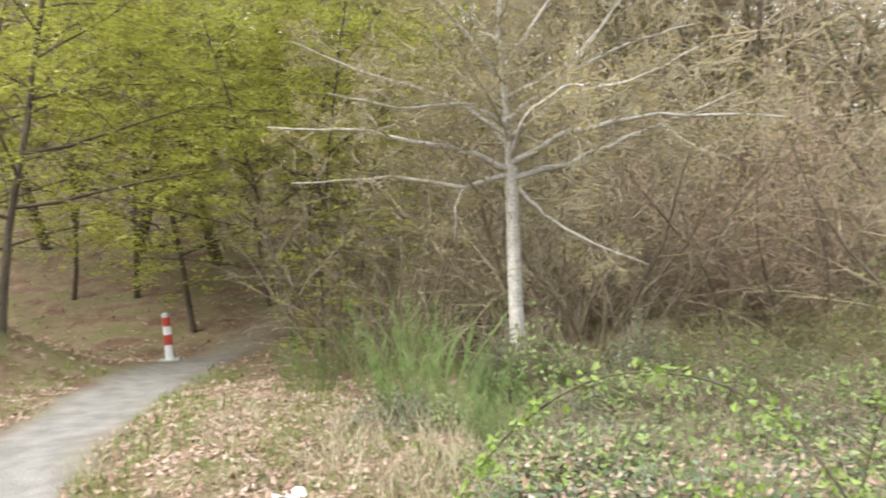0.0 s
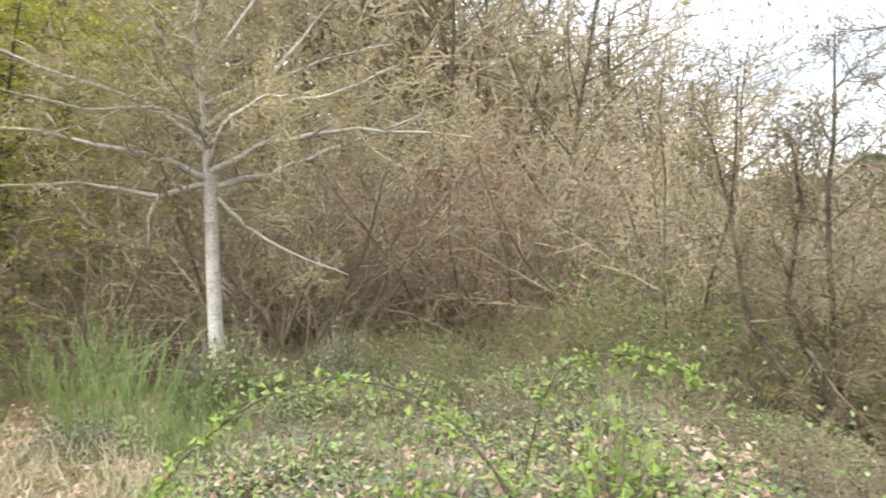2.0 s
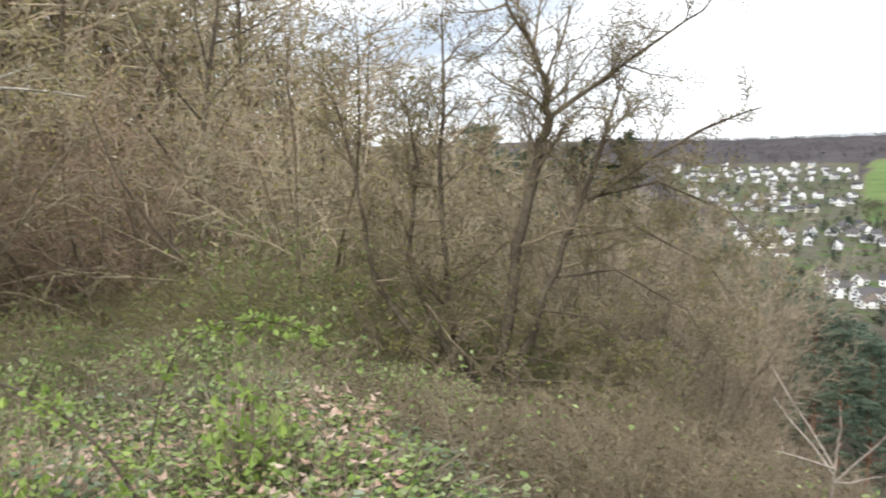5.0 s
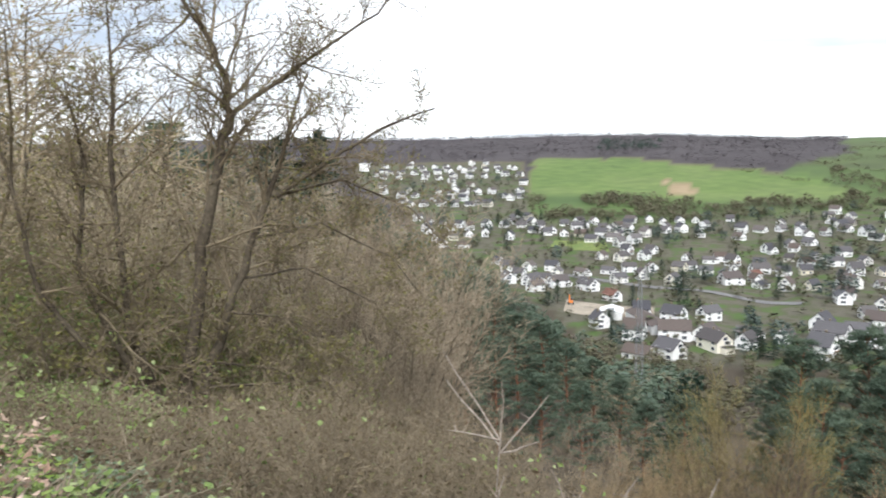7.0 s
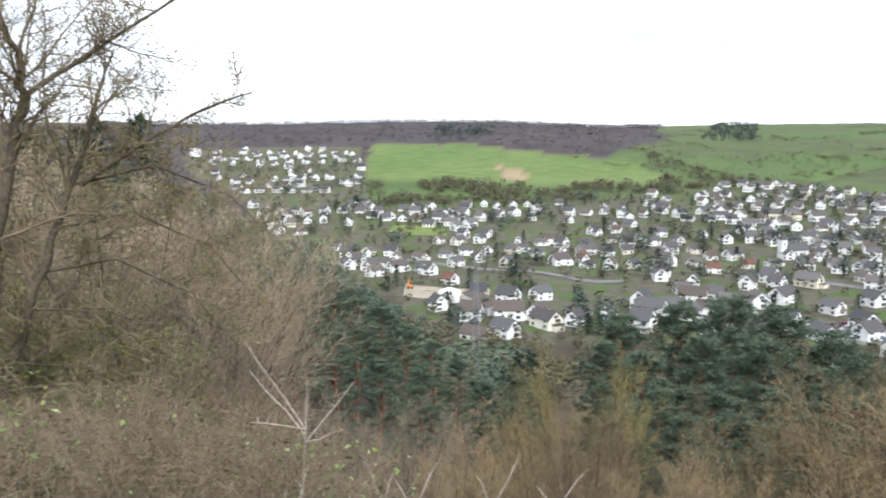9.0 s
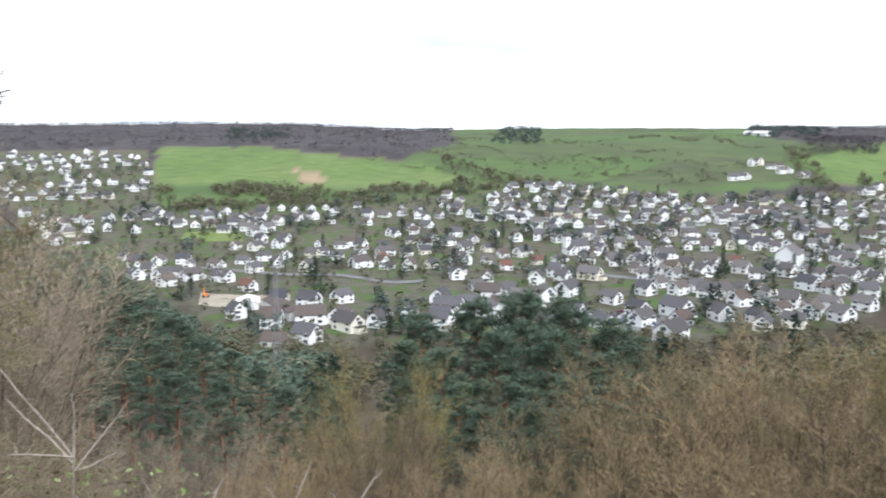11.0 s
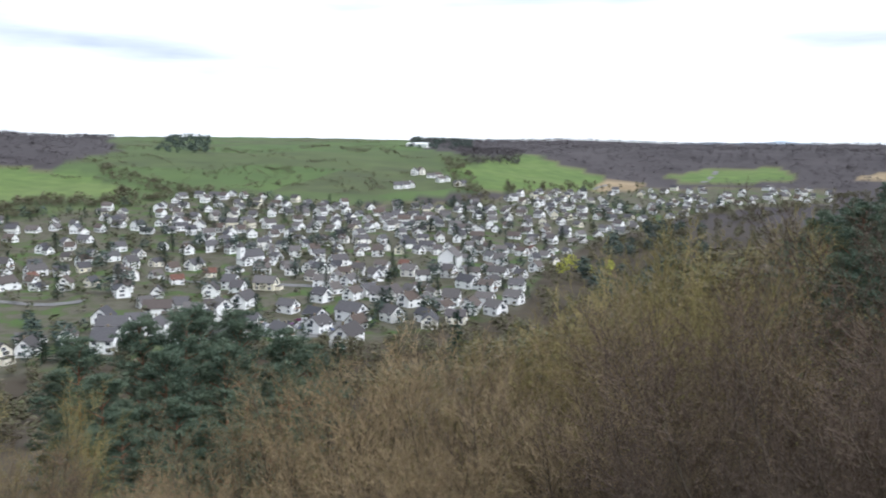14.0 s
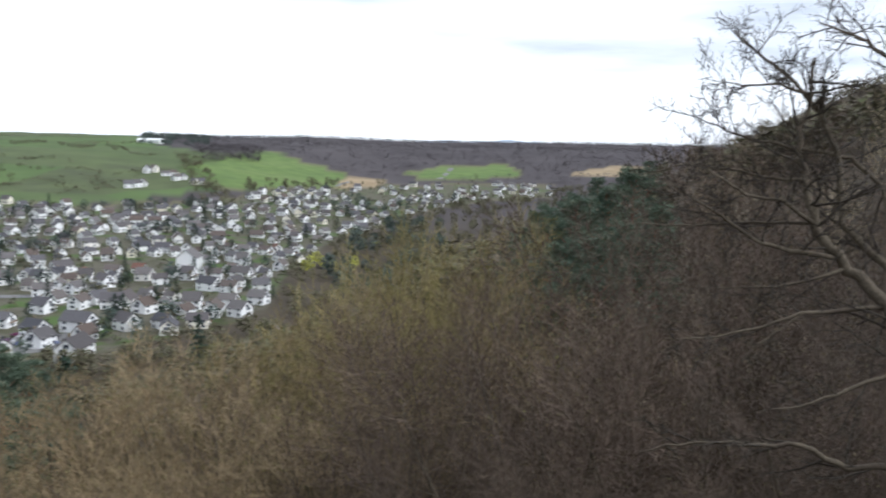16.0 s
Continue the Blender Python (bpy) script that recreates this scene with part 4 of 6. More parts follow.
# ---- bushes, pines and woods down the slope ----
# k = 2: bushes with shade put into their colour, mostly on the south side.
for th, d, el, k in ((53, 15.5, -7, 3), (57, 14, -7.5, 3), (60, 13.0, -9.5, 3), (62.5, 12.5, -13.5, 3), (58, 17, -5, 3), (59, 23, -2.6, 3), (61, 25, -5.0, 3), (55, 15, -1.5, 3), (62, 20, -8.5, 3), (54, 19, -2, 3),
                     (66, 22, -17.5, 3), (70, 17, -20.5, 3), (74, 24, -18.8, 3), (79, 20, -21.5, 1), (84.5, 27, -18.4, 1), (86.8, 32, -14.8, 0), (80, 31, -20.5, 1), (88.5, 24, -20.5, 2), (83, 19, -23, 1),
                     (92, 20, -22, 1), (97, 24, -21.2, 1), (101, 28, -19.4, 1), (105, 30, -16.8, 1), (109, 33, -14.8, 1), (112.8, 35, -13.4, 1), (116, 33, -14.0, 1),
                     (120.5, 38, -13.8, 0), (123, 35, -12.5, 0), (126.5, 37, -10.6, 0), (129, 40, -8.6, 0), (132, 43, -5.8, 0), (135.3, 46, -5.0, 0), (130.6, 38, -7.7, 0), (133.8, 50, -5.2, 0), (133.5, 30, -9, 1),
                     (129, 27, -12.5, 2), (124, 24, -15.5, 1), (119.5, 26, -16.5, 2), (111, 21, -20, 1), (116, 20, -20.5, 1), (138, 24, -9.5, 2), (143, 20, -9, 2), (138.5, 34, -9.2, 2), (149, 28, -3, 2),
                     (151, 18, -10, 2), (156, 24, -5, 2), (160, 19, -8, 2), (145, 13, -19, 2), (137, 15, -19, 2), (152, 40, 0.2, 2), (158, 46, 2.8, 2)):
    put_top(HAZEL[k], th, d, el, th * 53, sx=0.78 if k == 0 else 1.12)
for th, d, el in ((90.0, 60, -12.2), (93.5, 66, -11.2), (96.8, 62, -10.7), (100.3, 68, -11.0), (103.2, 62, -12.4), (95.0, 54, -13.4), (91.3, 53, -14.6), (99.0, 56, -13.2), (102.5, 57, -14.6), (105.0, 70, -13.5), (97.5, 74, -10.9),
                  (62.0, 95, -5.8), (63.2, 120, -6.4), (64.6, 105, -7.8), (66.0, 130, -8.4), (67.5, 112, -9.5), (69.3, 128, -10.0), (71.0, 118, -11.4), (72.8, 135, -11.8), (74.6, 122, -13.4), (76.4, 128, -14.4), (78.3, 120, -15.6),
                  (66.5, 85, -11.5), (69.5, 88, -13.2), (72.6, 84, -15.6), (75.6, 90, -16.4), (80.0, 92, -17.2), (64.0, 78, -8.8), (60.2, 90, -3.9), (82.5, 84, -16.6),
                  (138.9, 112, -4.3), (141.0, 108, -2.9), (142.7, 118, -1.9), (144.4, 122, -1.3), (146.0, 128, -0.7), (143.5, 92, -4.6), (140.6, 88, -6.0), (146.2, 96, -3.3), (137.2, 96, -5.7),
                  (139.4, 70, -3.7), (141.3, 66, -3.1), (143.2, 72, -2.3), (145.3, 78, -1.0), (140.4, 60, -6.2), (144.1, 62, -4.6), (139.8, 46, -7.0), (142.4, 49, -5.4), (145.2, 52, -5.6), (141.0, 44, -9.0), (90.5, 42, -18.2), (94.0, 41, -18.6), (98.0, 42, -18.2), (102.0, 44, -17.6), (99.0, 38, -20.2), (95.5, 37, -20.8), (92.2, 47, -17), (96.0, 48, -16.5), (100.5, 49, -16.5), (89.0, 66, -14.2), (146.6, 70, -3.6),
                  (60.5, 150, -3.4), (61.5, 172, -4.5), (62.3, 150, -5.2), (63.3, 180, -6.2), (64.3, 160, -7.0), (65.2, 190, -7.6), (66.3, 170, -8.6), (67.4, 190, -9.2), (68.6, 170, -10.0), (70.2, 185, -10.6), (71.6, 170, -11.6), (73.2, 180, -12.3),
                  (50.5, 60, 0.6), (47.5, 55, 2.3), (53.5, 70, -0.3), (56.5, 80, -1.6)):
    put_top(PINES[int(th * 7) % 3], th, d, el, th * 71, sx=0.95 if 36 < d < 76 else 1.15 if d < 130 else 1.5)
for th, d, el in ((82.6, 105, -15.3), (83.5, 112, -15.2), (81.6, 100, -16.3), (106.9, 120, -13.7), (57.0, 48, 1.3), (54.2, 44, 1.0), (115.1, 230, -11.6)):
    put_top(SPRUCE, th, d, el, th * 17)
RIM_TH, RIM_EL = [110, 116, 124, 128.6, 132, 138, 145, 147, 151, 155, 160, 170], [-14.5, -13.5, -11.5, -8.8, -6.2, -5.6, -2.6, -0.3, 1.2, 3.4, 5.4, 7]
for i in range(110):
    th, d = 121 + 45 * ((i * 0.618) % 1), 50 + 170 * ((i * 0.7549) % 1)
    x, y = polar(th, d)
    limit = d * math.tan(radians(float(np.interp(th, RIM_TH, RIM_EL)))) - gz(x, y)
    if limit > 3 and not (136.5 < th < 148 and d < 95):
        put(HILL[1 if i % 3 else 0], x, y, min(rng.uniform(8, 12), limit), i * 77, sx=1.3)
for i in range(44):
    th, d = 57 + 25 * ((i * 0.618) % 1), 120 + 130 * ((i * 0.7549) % 1)
    x, y = polar(th, d)
    put(PINES[i % 3] if i % 5 == 0 else HILL[i % 3], x, y, rng.uniform(7, 11), i * 77, sx=1.3)
for i in range(30):
    th, d = 84 + 46 * ((i * 0.618) % 1), 75 + 120 * ((i * 0.7549) % 1)
    x, y = polar(th, d)
    put(HILL[i % 2], x, y, rng.uniform(4, 7), i * 77, sx=1.4)


# ---- far woods, hedges and orchard trees ----
def cloud_trees(name, lab, category, mat, spots, tris, seed, flat=0.8, lay=0.45):
    """Many far trees in one mesh; each crown is a loose cloud of small faces with gaps."""
    r = np.random.RandomState(seed)
    spots = np.asarray(spots)
    n = len(spots)
    x, y, h = spots[:, 0], spots[:, 1], spots[:, 2]
    z = ground_z(x, y)
    d = r.normal(size=(n, tris, 3))
    d /= np.linalg.norm(d, axis=2, keepdims=True)
    d *= r.uniform(0.45, 1.0, (n, tris, 1)) ** 0.6
    c = np.stack([x[:, None] + d[..., 0] * h[:, None] * 0.42 * flat, y[:, None] + d[..., 1] * h[:, None] * 0.42 * flat, z[:, None] + h[:, None] * (0.58 + 0.42 * d[..., 2])], -1)
    e = r.normal(size=(n, tris, 3, 3)) * (h[:, None, None, None] * 0.95 / tris ** 0.5) * np.array([1, 1, lay])
    v = (c[:, :, None, :] + e).reshape(-1, 3)
    f = np.arange(len(v)).reshape(-1, 3)
    return tagged(mesh_object(name, v, f, [mat]), lab, category, kind="stuff")


def scatter(count, th0, th1, r0, r1, test, hmin, hmax, seed):
    r, out = np.random.RandomState(seed), []
    while len(out) < count:
        th = r.uniform(th0, th1, 4000)
        d = np.sqrt(r.uniform(r0 * r0, r1 * r1, 4000))
        x, y = d * np.sin(np.radians(th)), d * np.cos(np.radians(th))
        el = np.degrees(np.arctan2(ground_z(x, y), d))
        ok = test(th, el, d)
        out += list(zip(x[ok], y[ok], r.uniform(hmin, hmax, ok.sum())))
    return out[:count]


def open_land(th, el):
    return inside(th, el, FIELD_A) | inside(th, el, MEADOW) | inside(th, el, TILLED_A) | inside(th, el, TILLED_B) | inside(th, el, MEADOW_FAR) | inside(th, el, STUBBLE_FAR)


def under_town(th, el, d, tall):
    """Ground where trees of that height just reach the lower edge of the town."""
    xf, foot = zip(*TOWN_FOOT)
    return el + np.degrees(tall / d) < np.interp(th, xf, foot) + 0.35


# Haze sits in the crowns' colour; their faces lie flat to soften contrast.
cloud_trees("far_woodland", "purple-brown leafless woods along the far ridge, haze put into the colour", "woods", WOOD_HAZED,
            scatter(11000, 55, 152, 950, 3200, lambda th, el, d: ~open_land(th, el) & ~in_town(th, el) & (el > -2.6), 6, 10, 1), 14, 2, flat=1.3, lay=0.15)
cloud_trees("far_conifers", "dark conifer clumps among the far fields and woods", "woods", NEEDLE_FAR,
            scatter(520, 60, 140, 900, 2300, lambda th, el, d: (inside(th, el, [(94.6, -0.9), (96, 0.6), (98.2, 0.6), (98.2, -1.1)]) | inside(th, el, [(111.5, -0.5), (112, 0.3), (116, 0.2), (116, -0.5)]) | inside(th, el, [(76.5, -0.5), (77, 0.2), (81, 0.1), (81, -0.5)])), 7, 11, 3), 80, 4, flat=1.1)
HEDGE_LINES = [(90, -1.2, 99, -2.6), (93, -3.6, 101, -1.6), (97, -0.5, 108, -1.6), (101, -1.7, 112, -2.3), (92, -0.6, 97, -1.9), (106, -3.6, 117, -1.3), (110, -0.9, 118, -1.2), (99, -3.1, 107, -2.7), (104, -0.3, 111, -0.7), (85.5, -1.75, 92.3, -2.9)]


def along_hedge(th, el, d):
    near = np.zeros(th.shape, bool)
    for a, b, c, e in HEDGE_LINES:
        q = np.clip((th - a) / (c - a), 0, 1)
        near |= (np.abs(el - b - q * (e - b) - 0.12 * np.sin(th * 1.7 + a)) < 0.09) & (th > a) & (th < c) & (np.sin(th * 2.3 + b * 5) > -0.75)
    return near


cloud_trees("hedges", "bare brown hedges and scrub between meadows", "hedge", HEDGE_FAR, scatter(1400, 86, 126, 850, 2200, along_hedge, 1.5, 4, 5), 14, 6, lay=0.25)
cloud_trees("meadow_scrub", "patches of low brown scrub on the meadow hill", "scrub", HEDGE_FAR,
            scatter(1000, 88, 120, 850, 1900, lambda th, el, d: inside(th, el, MEADOW) & ~inside(th, el, FIELD_B) & (waves(d * np.sin(np.radians(th)), d * np.cos(np.radians(th)), 240, 41) > 0.5), 1.5, 4, 43), 16, 44, flat=1.7, lay=0.25)
COPSES = [[(113.8, -1.0), (115.2, -1.2), (117.8, -4.3), (115.6, -4.4)], [(91.0, -1.5), (93, -2.1), (97.6, -3.5), (96, -3.9), (91.5, -2.5)]]
cloud_trees("copse", "olive-brown copses running down between the fields", "trees", HEDGE_FAR,
            scatter(330, 88, 120, 800, 2000, lambda th, el, d: inside(th, el, COPSES[0]) | inside(th, el, COPSES[1]), 3, 7, 61), 40, 62, flat=1.2, lay=0.4)
cloud_trees("hill_scrub", "loose brown scrub spreading over the open hill", "scrub", HEDGE_FAR,
            scatter(130, 88, 120, 800, 2000, lambda th, el, d: inside(th, el, [(100, -1.9), (104.2, -1.8), (104.6, -3.1), (101, -3.3)]) | inside(th, el, [(106, -2.6), (109.5, -2.4), (110, -3.4), (107, -3.6)]), 2, 5, 63), 40, 64, flat=1.4, lay=0.3)
cloud_trees("wood_spur", "purple-brown leafless wood on the brow of the hill, haze put into the colour", "woods", WOOD_HAZED,
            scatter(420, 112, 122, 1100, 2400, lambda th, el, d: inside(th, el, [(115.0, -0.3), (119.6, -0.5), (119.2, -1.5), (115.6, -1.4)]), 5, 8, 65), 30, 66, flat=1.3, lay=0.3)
cloud_trees("scrub_belt", "belt of bare trees and scrub above the town", "scrub", HEDGE_FAR,
            scatter(760, 70, 100, 700, 1000, lambda th, el, d: (waves(d * np.sin(np.radians(th)), d * np.cos(np.radians(th)), 90, 55) > -0.25) & ~in_town(th, el) & (el < -3.3) & (el > -5.6) & ~inside(th, el, FIELD_A), 2.5, 8, 7), 60, 8, flat=1.25, lay=0.45)
cloud_trees("garden_trees", "bare fruit trees and shrubs in the town's gardens", "garden trees", GARDEN_CROWN,
            scatter(2100, 60, 139, 290, 1150, lambda th, el, d: in_town(th, el), 2.0, 6.5, 9), 26, 10)
cloud_trees("garden_conifers", "dark round conifers and evergreens between the houses", "trees", NEEDLE_FAR,
            scatter(230, 62, 138, 310, 1050, lambda th, el, d: in_town(th, el) & (waves(d * np.sin(np.radians(th)), d * np.cos(np.radians(th)), 120, 51) > 0.1), 6, 12, 53), 120, 54, flat=0.85)
cloud_trees("valley_wood", "mixed bare and budding wood at the town's edge", "woods", HEDGE_FAR,
            scatter(850, 118, 146, 300, 1250, lambda th, el, d: ~in_town(th, el) & (el < -2.8) & (el > -16), 6, 10, 11), 120, 12)
cloud_trees("foot_slope_wood", "bare scrub at the foot of the slope", "scrub", HEDGE_FAR,
            scatter(900, 58, 124, 170, 330, lambda th, el, d: ~in_town(th, el) & (el < -8), 4, 8, 13), 150, 14)
cloud_trees("hillside_wood", "brown and ochre bare wood covering the southern slope", "woods", HEDGE_FAR,
            scatter(900, 116, 166, 120, 330, lambda th, el, d: ~in_town(th, el) & (el + np.degrees(9.5 / d) < np.interp(th, RIM_TH, RIM_EL)), 6, 9.5, 17), 150, 18)
cloud_trees("pine_slope", "blue-green pines covering the lower slope beside the town", "woods", NEEDLE,
            scatter(850, 57, 83, 165, 620, lambda th, el, d: under_town(th, el, d, 8), 5, 9, 19), 150, 20)
cloud_trees("bare_slope_wood", "brown bare wood between the pines and the town", "woods", HEDGE_FAR,
            scatter(160, 57, 84, 190, 620, lambda th, el, d: under_town(th, el, d, 6), 5, 8, 27), 150, 28)
cloud_trees("valley_conifers", "dark conifers in the wood at the town's edge", "woods", NEEDLE_FAR,
            scatter(70, 121, 132, 380, 800, lambda th, el, d: under_town(th, el, d, 11) & (el > -11), 9, 15, 29), 130, 30, flat=0.7)
cloud_trees("budding_trees", "yellow-green budding trees at the edge of the town", "trees", LEAF_BEECH,
            scatter(7, 121.8, 126.5, 420, 640, lambda th, el, d: (el < -8.2) & (el > -9.6), 8, 11, 15), 160, 16)


# ---- the town ----
def window_mesh():
    g = Geo()
    g.box((-0.66, -0.03, -0.76), (0.66, 0.05, 0.76), 0)
    g.box((-0.61, 0.05, -0.71), (-0.03, 0.07, 0.71), 1)
    g.box((0.03, 0.05, -0.71), (0.61, 0.07, 0.71), 1)
    g.box((-0.7, 0.05, -0.8), (0.7, 0.14, -0.72), 0)
    return g


def gable(g, w, d, eave, ridge, mat=0, base=-1.5):
    """Walls of a house whose ridge runs along x."""
    a, b = w / 2, d / 2
    v = [(-a, -b, base), (a, -b, base), (a, b, base), (-a, b, base), (-a, -b, eave), (a, -b, eave), (a, b, eave), (-a, b, eave), (-a, 0, ridge), (a, 0, ridge)]
    g.faces(v, [(0, 1, 5, 4), (2, 3, 7, 6), (1, 2, 6, 9, 5), (3, 0, 4, 8, 7)], mat)


def pitched(g, w, d, eave, ridge, over=0.5, thick=0.22, mat=0):
    """Two roof slabs with thickness and overhang."""
    a, b = w / 2 + over, d / 2
    drop = (ridge - eave) / b * over
    for s in (-1, 1):
        v = []
        for lift in (0.03, thick):
            v += [(-a, s * (b + over), eave - drop + lift), (a, s * (b + over), eave - drop + lift), (a, 0, ridge + lift), (-a, 0, ridge + lift)]
        fs = [(0, 1, 2, 3), (7, 6, 5, 4), (0, 4, 5, 1), (1, 5, 6, 2), (2, 6, 7, 3), (3, 7, 4, 0)]
        g.faces(v, fs if s > 0 else [tuple(reversed(q)) for q in fs], mat)


WINDOW = window_mesh().object("window", [WHITE_PAINT, GLASS_DARK])
WINDOW_DATA = WINDOW.data
bpy.data.objects.remove(WINDOW)


def add_window(root, x, y, z, turn, sx=1.0, sz=1.0):
    ob = new("window", WINDOW_DATA)
    ob.parent = root
    ob.matrix_basis = pose(x, y, z, 0, 0, turn) @ Matrix.Diagonal((sx, 1, sz, 1))


def house(seed, w, d, eave, ridge, lab, roof_mat=None, dormer=False, balcony=False, lean_to=False):
    r = random.Random(seed)
    root = thing("house", lab, "house", "houses of the town")
    walls, roof, chimney, door = Geo(), Geo(), Geo(), Geo()
    gable(walls, w, d, eave, ridge)
    pitched(roof, w, d, eave, ridge)
    cx = w * r.uniform(-0.25, 0.25)
    chimney.box((cx - 0.35, 0.5, ridge - 1.4), (cx + 0.35, 1.2, ridge + 0.9))
    chimney.box((cx - 0.42, 0.43, ridge + 0.9), (cx + 0.42, 1.27, ridge + 1.02))
    door.box((-0.55, 0, 0), (0.55, 0.08, 2.1))
    if lean_to:
        walls.box((w / 2, -d * 0.3, -1.5), (w / 2 + 3.2, d * 0.3, 2.6))
        roof.box((w / 2, -d * 0.3 - 0.2, 2.6), (w / 2 + 3.4, d * 0.3 + 0.2, 2.85))
    part("wall", walls, [PLASTER], root)
    part("roof", roof, [roof_mat or SLATE], root)
    part("chimney", chimney, [BARK_BROWN], root)
    ob = part("door", door, [DOOR_WOOD], root)
    ob.location = (w * 0.12, d / 2 + 0.01, 0)
    for s, turn in ((1, 0), (-1, 180)):
        for zz in ([1.5] if eave < 4 else [1.5, 4.1]):
            for k in (-0.3, 0.3):
                add_window(root, w * k, s * d / 2, zz, turn, 1.5)
    for s, turn in ((1, -90), (-1, 90)):
        for zz in ([1.5] if eave < 4 else [1.5, 4.1]):
            add_window(root, s * w / 2, d * 0.12, zz, turn, 2.3)
        add_window(root, s * w / 2, 0, eave + (ridge - eave) * 0.3, turn, 1.7, 1.0)
    if dormer:
        g, q = Geo(), Geo()
        zz = (eave + ridge) / 2
        g.box((-1.5, d * 0.1, zz - 1.2), (1.5, d * 0.36, zz + 0.6))
        q.box((-1.8, d * 0.02, zz + 0.6), (1.8, d * 0.36 + 0.3, zz + 0.8))
        box = part("dormer", g, [PLASTER], root)
        part("dormer_roof", q, [roof_mat or SLATE], box)
        add_window(box, -0.6, d * 0.36, zz - 0.1, 0, 0.8, 0.7)
        add_window(box, 0.6, d * 0.36, zz - 0.1, 0, 0.8, 0.7)
    if balcony:
        g, q = Geo(), Geo()
        g.box((w / 2, -d * 0.35, 2.5), (w / 2 + 1.3, d * 0.35, 2.7))
        q.box((w / 2 + 1.2, -d * 0.35, 2.704), (w / 2 + 1.3, d * 0.35, 3.6))
        slab = part("balcony", g, [WHITE_PAINT], root)
        part("railing", q, [DOOR_WOOD], slab)
    return root


TYPES = [
    house(1, 10.0, 8.5, 4.6, 8.0, "white rendered gabled house with a dark slate roof", dormer=True),
    house(2, 11.5, 8.5, 5.0, 8.2, "wide white two-storey house with a grey slate roof", balcony=True),
    house(3, 8.5, 7.6, 3.6, 7.4, "small white gabled house with a steep dark roof"),
    house(4, 13.5, 8.8, 4.8, 8.4, "long white house with dormer under a slate roof", dormer=True, lean_to=True),
    house(5, 9.0, 8.6, 5.4, 9.4, "tall white gabled house with slate roof and balcony", balcony=True),
    house(6, 10.5, 8.0, 3.2, 5.8, "low pale house with a shallow grey roof and annexe", lean_to=True),
    house(7, 10.0, 8.5, 4.6, 8.0, "white gabled house with a red tiled roof", roof_mat=BRICK_RED),
]
trng = random.Random(77)
spots, lane = [], False
ring = 296.0
while ring < 1330:
    gap = 14.5 + 3.0 * smooth(600, 1100, ring)
    th = 60.0 + trng.uniform(0, 2)
    while th < 139.5:
        d = ring + trng.uniform(-5, 5) + 12 * math.sin(th * 0.35 + ring * 0.02)
        x, y = polar(th, d)
        z = gz(x, y)
        el = math.degrees(math.atan2(z, d))
        thin = waves(np.array(x), np.array(y), 150, 21)
        dense = 0.82 if 95 < th < 122 else 0.68
        if th < 72 and el > -5.5:
            dense = 0.5
        if in_town(np.array(th), np.array(el)) and trng.random() < dense and thin < (0.75 if 94 < th < 124 else 0.45):
            spots.append((d, th, x, y, z))
        th += math.degrees(gap / ring) * trng.uniform(0.82, 1.2)
    lane = not lane
    ring += (14 if lane else 26) + 5 * trng.random() + 6 * float(smooth(650, 1100, ring))
spots.sort()
used = set()
FAR = Geo()
for i, (d, th, x, y, z) in enumerate(spots):
    turn = -th + 38 * math.sin(x * 0.016 + y * 0.011) + trng.choice((0, 0, 90, 90, 90, 25, -30)) + trng.uniform(-14, 14)
    k = trng.choice((0, 0, 1, 1, 2, 2, 3, 4, 4, 5)) if trng.random() > 0.02 else 6
    m = pose(x, y, z, 0, 0, turn)
    if i < 240:
        m = m @ Matrix.Scale(float(np.interp(d, [300, 420, 600], [0.98, 0.86, 0.8])) * trng.uniform(0.92, 1.06), 4)
        if k in used:
            copy_thing(TYPES[k], m)
        else:
            used.add(k)
            TYPES[k].matrix_basis = m
    else:
        w, dd = trng.uniform(6.2, 10.5), trng.uniform(5.8, 7.4)
        e = trng.choice((2.5, 3.0, 3.8, 4.6))
        q = Geo()
        gable(q, w, dd, e, e + dd * 0.42, 0)
        pitched(q, w, dd, e, e + dd * 0.42, mat=1)
        for s in (1, -1):
            for kk in (-0.3, 0.0, 0.3):
                q.box((w * kk - 0.6, s * dd / 2 - 0.05, 0.9), (w * kk + 0.6, s * dd / 2 + 0.06, 2.2), 2)
            for kk in (-0.22, 0.22):
                q.box((s * w / 2 - 0.05, dd * kk - 0.6, 0.9), (s * w / 2 + 0.06, dd * kk + 0.6, 2.2), 2)
        n = len(FAR.v)
        FAR.v += [tuple(m @ Vector(p)) for p in q.v]
        FAR.f += [tuple(n + a for a in f) for f in q.f]
        FAR.m += q.m
# hamlet above the town
for i in range(11):
    th, d = 110.9 + 4.8 * ((i * 0.618) % 1), 930 + 150 * ((i * 0.414) % 1)
    x, y = polar(th, d)
    copy_thing(TYPES[(0, 1, 4, 2, 5)[i % 5]], pose(x, y, gz(x, y), 0, 0, -th + 40 * (i % 4)))
for k, root in enumerate(TYPES):
    if k not in used:
        x, y = polar(100, 560 + 20 * k)
        root.matrix_basis = pose(x, y, gz(x, y), 0, 0, 30 * k)
tagged(FAR.object("distant_houses", [PLASTER_FAR, SLATE_FAR, GLASS_DARK]), "white houses with slate roofs on the far side of town", "houses", kind="stuff")


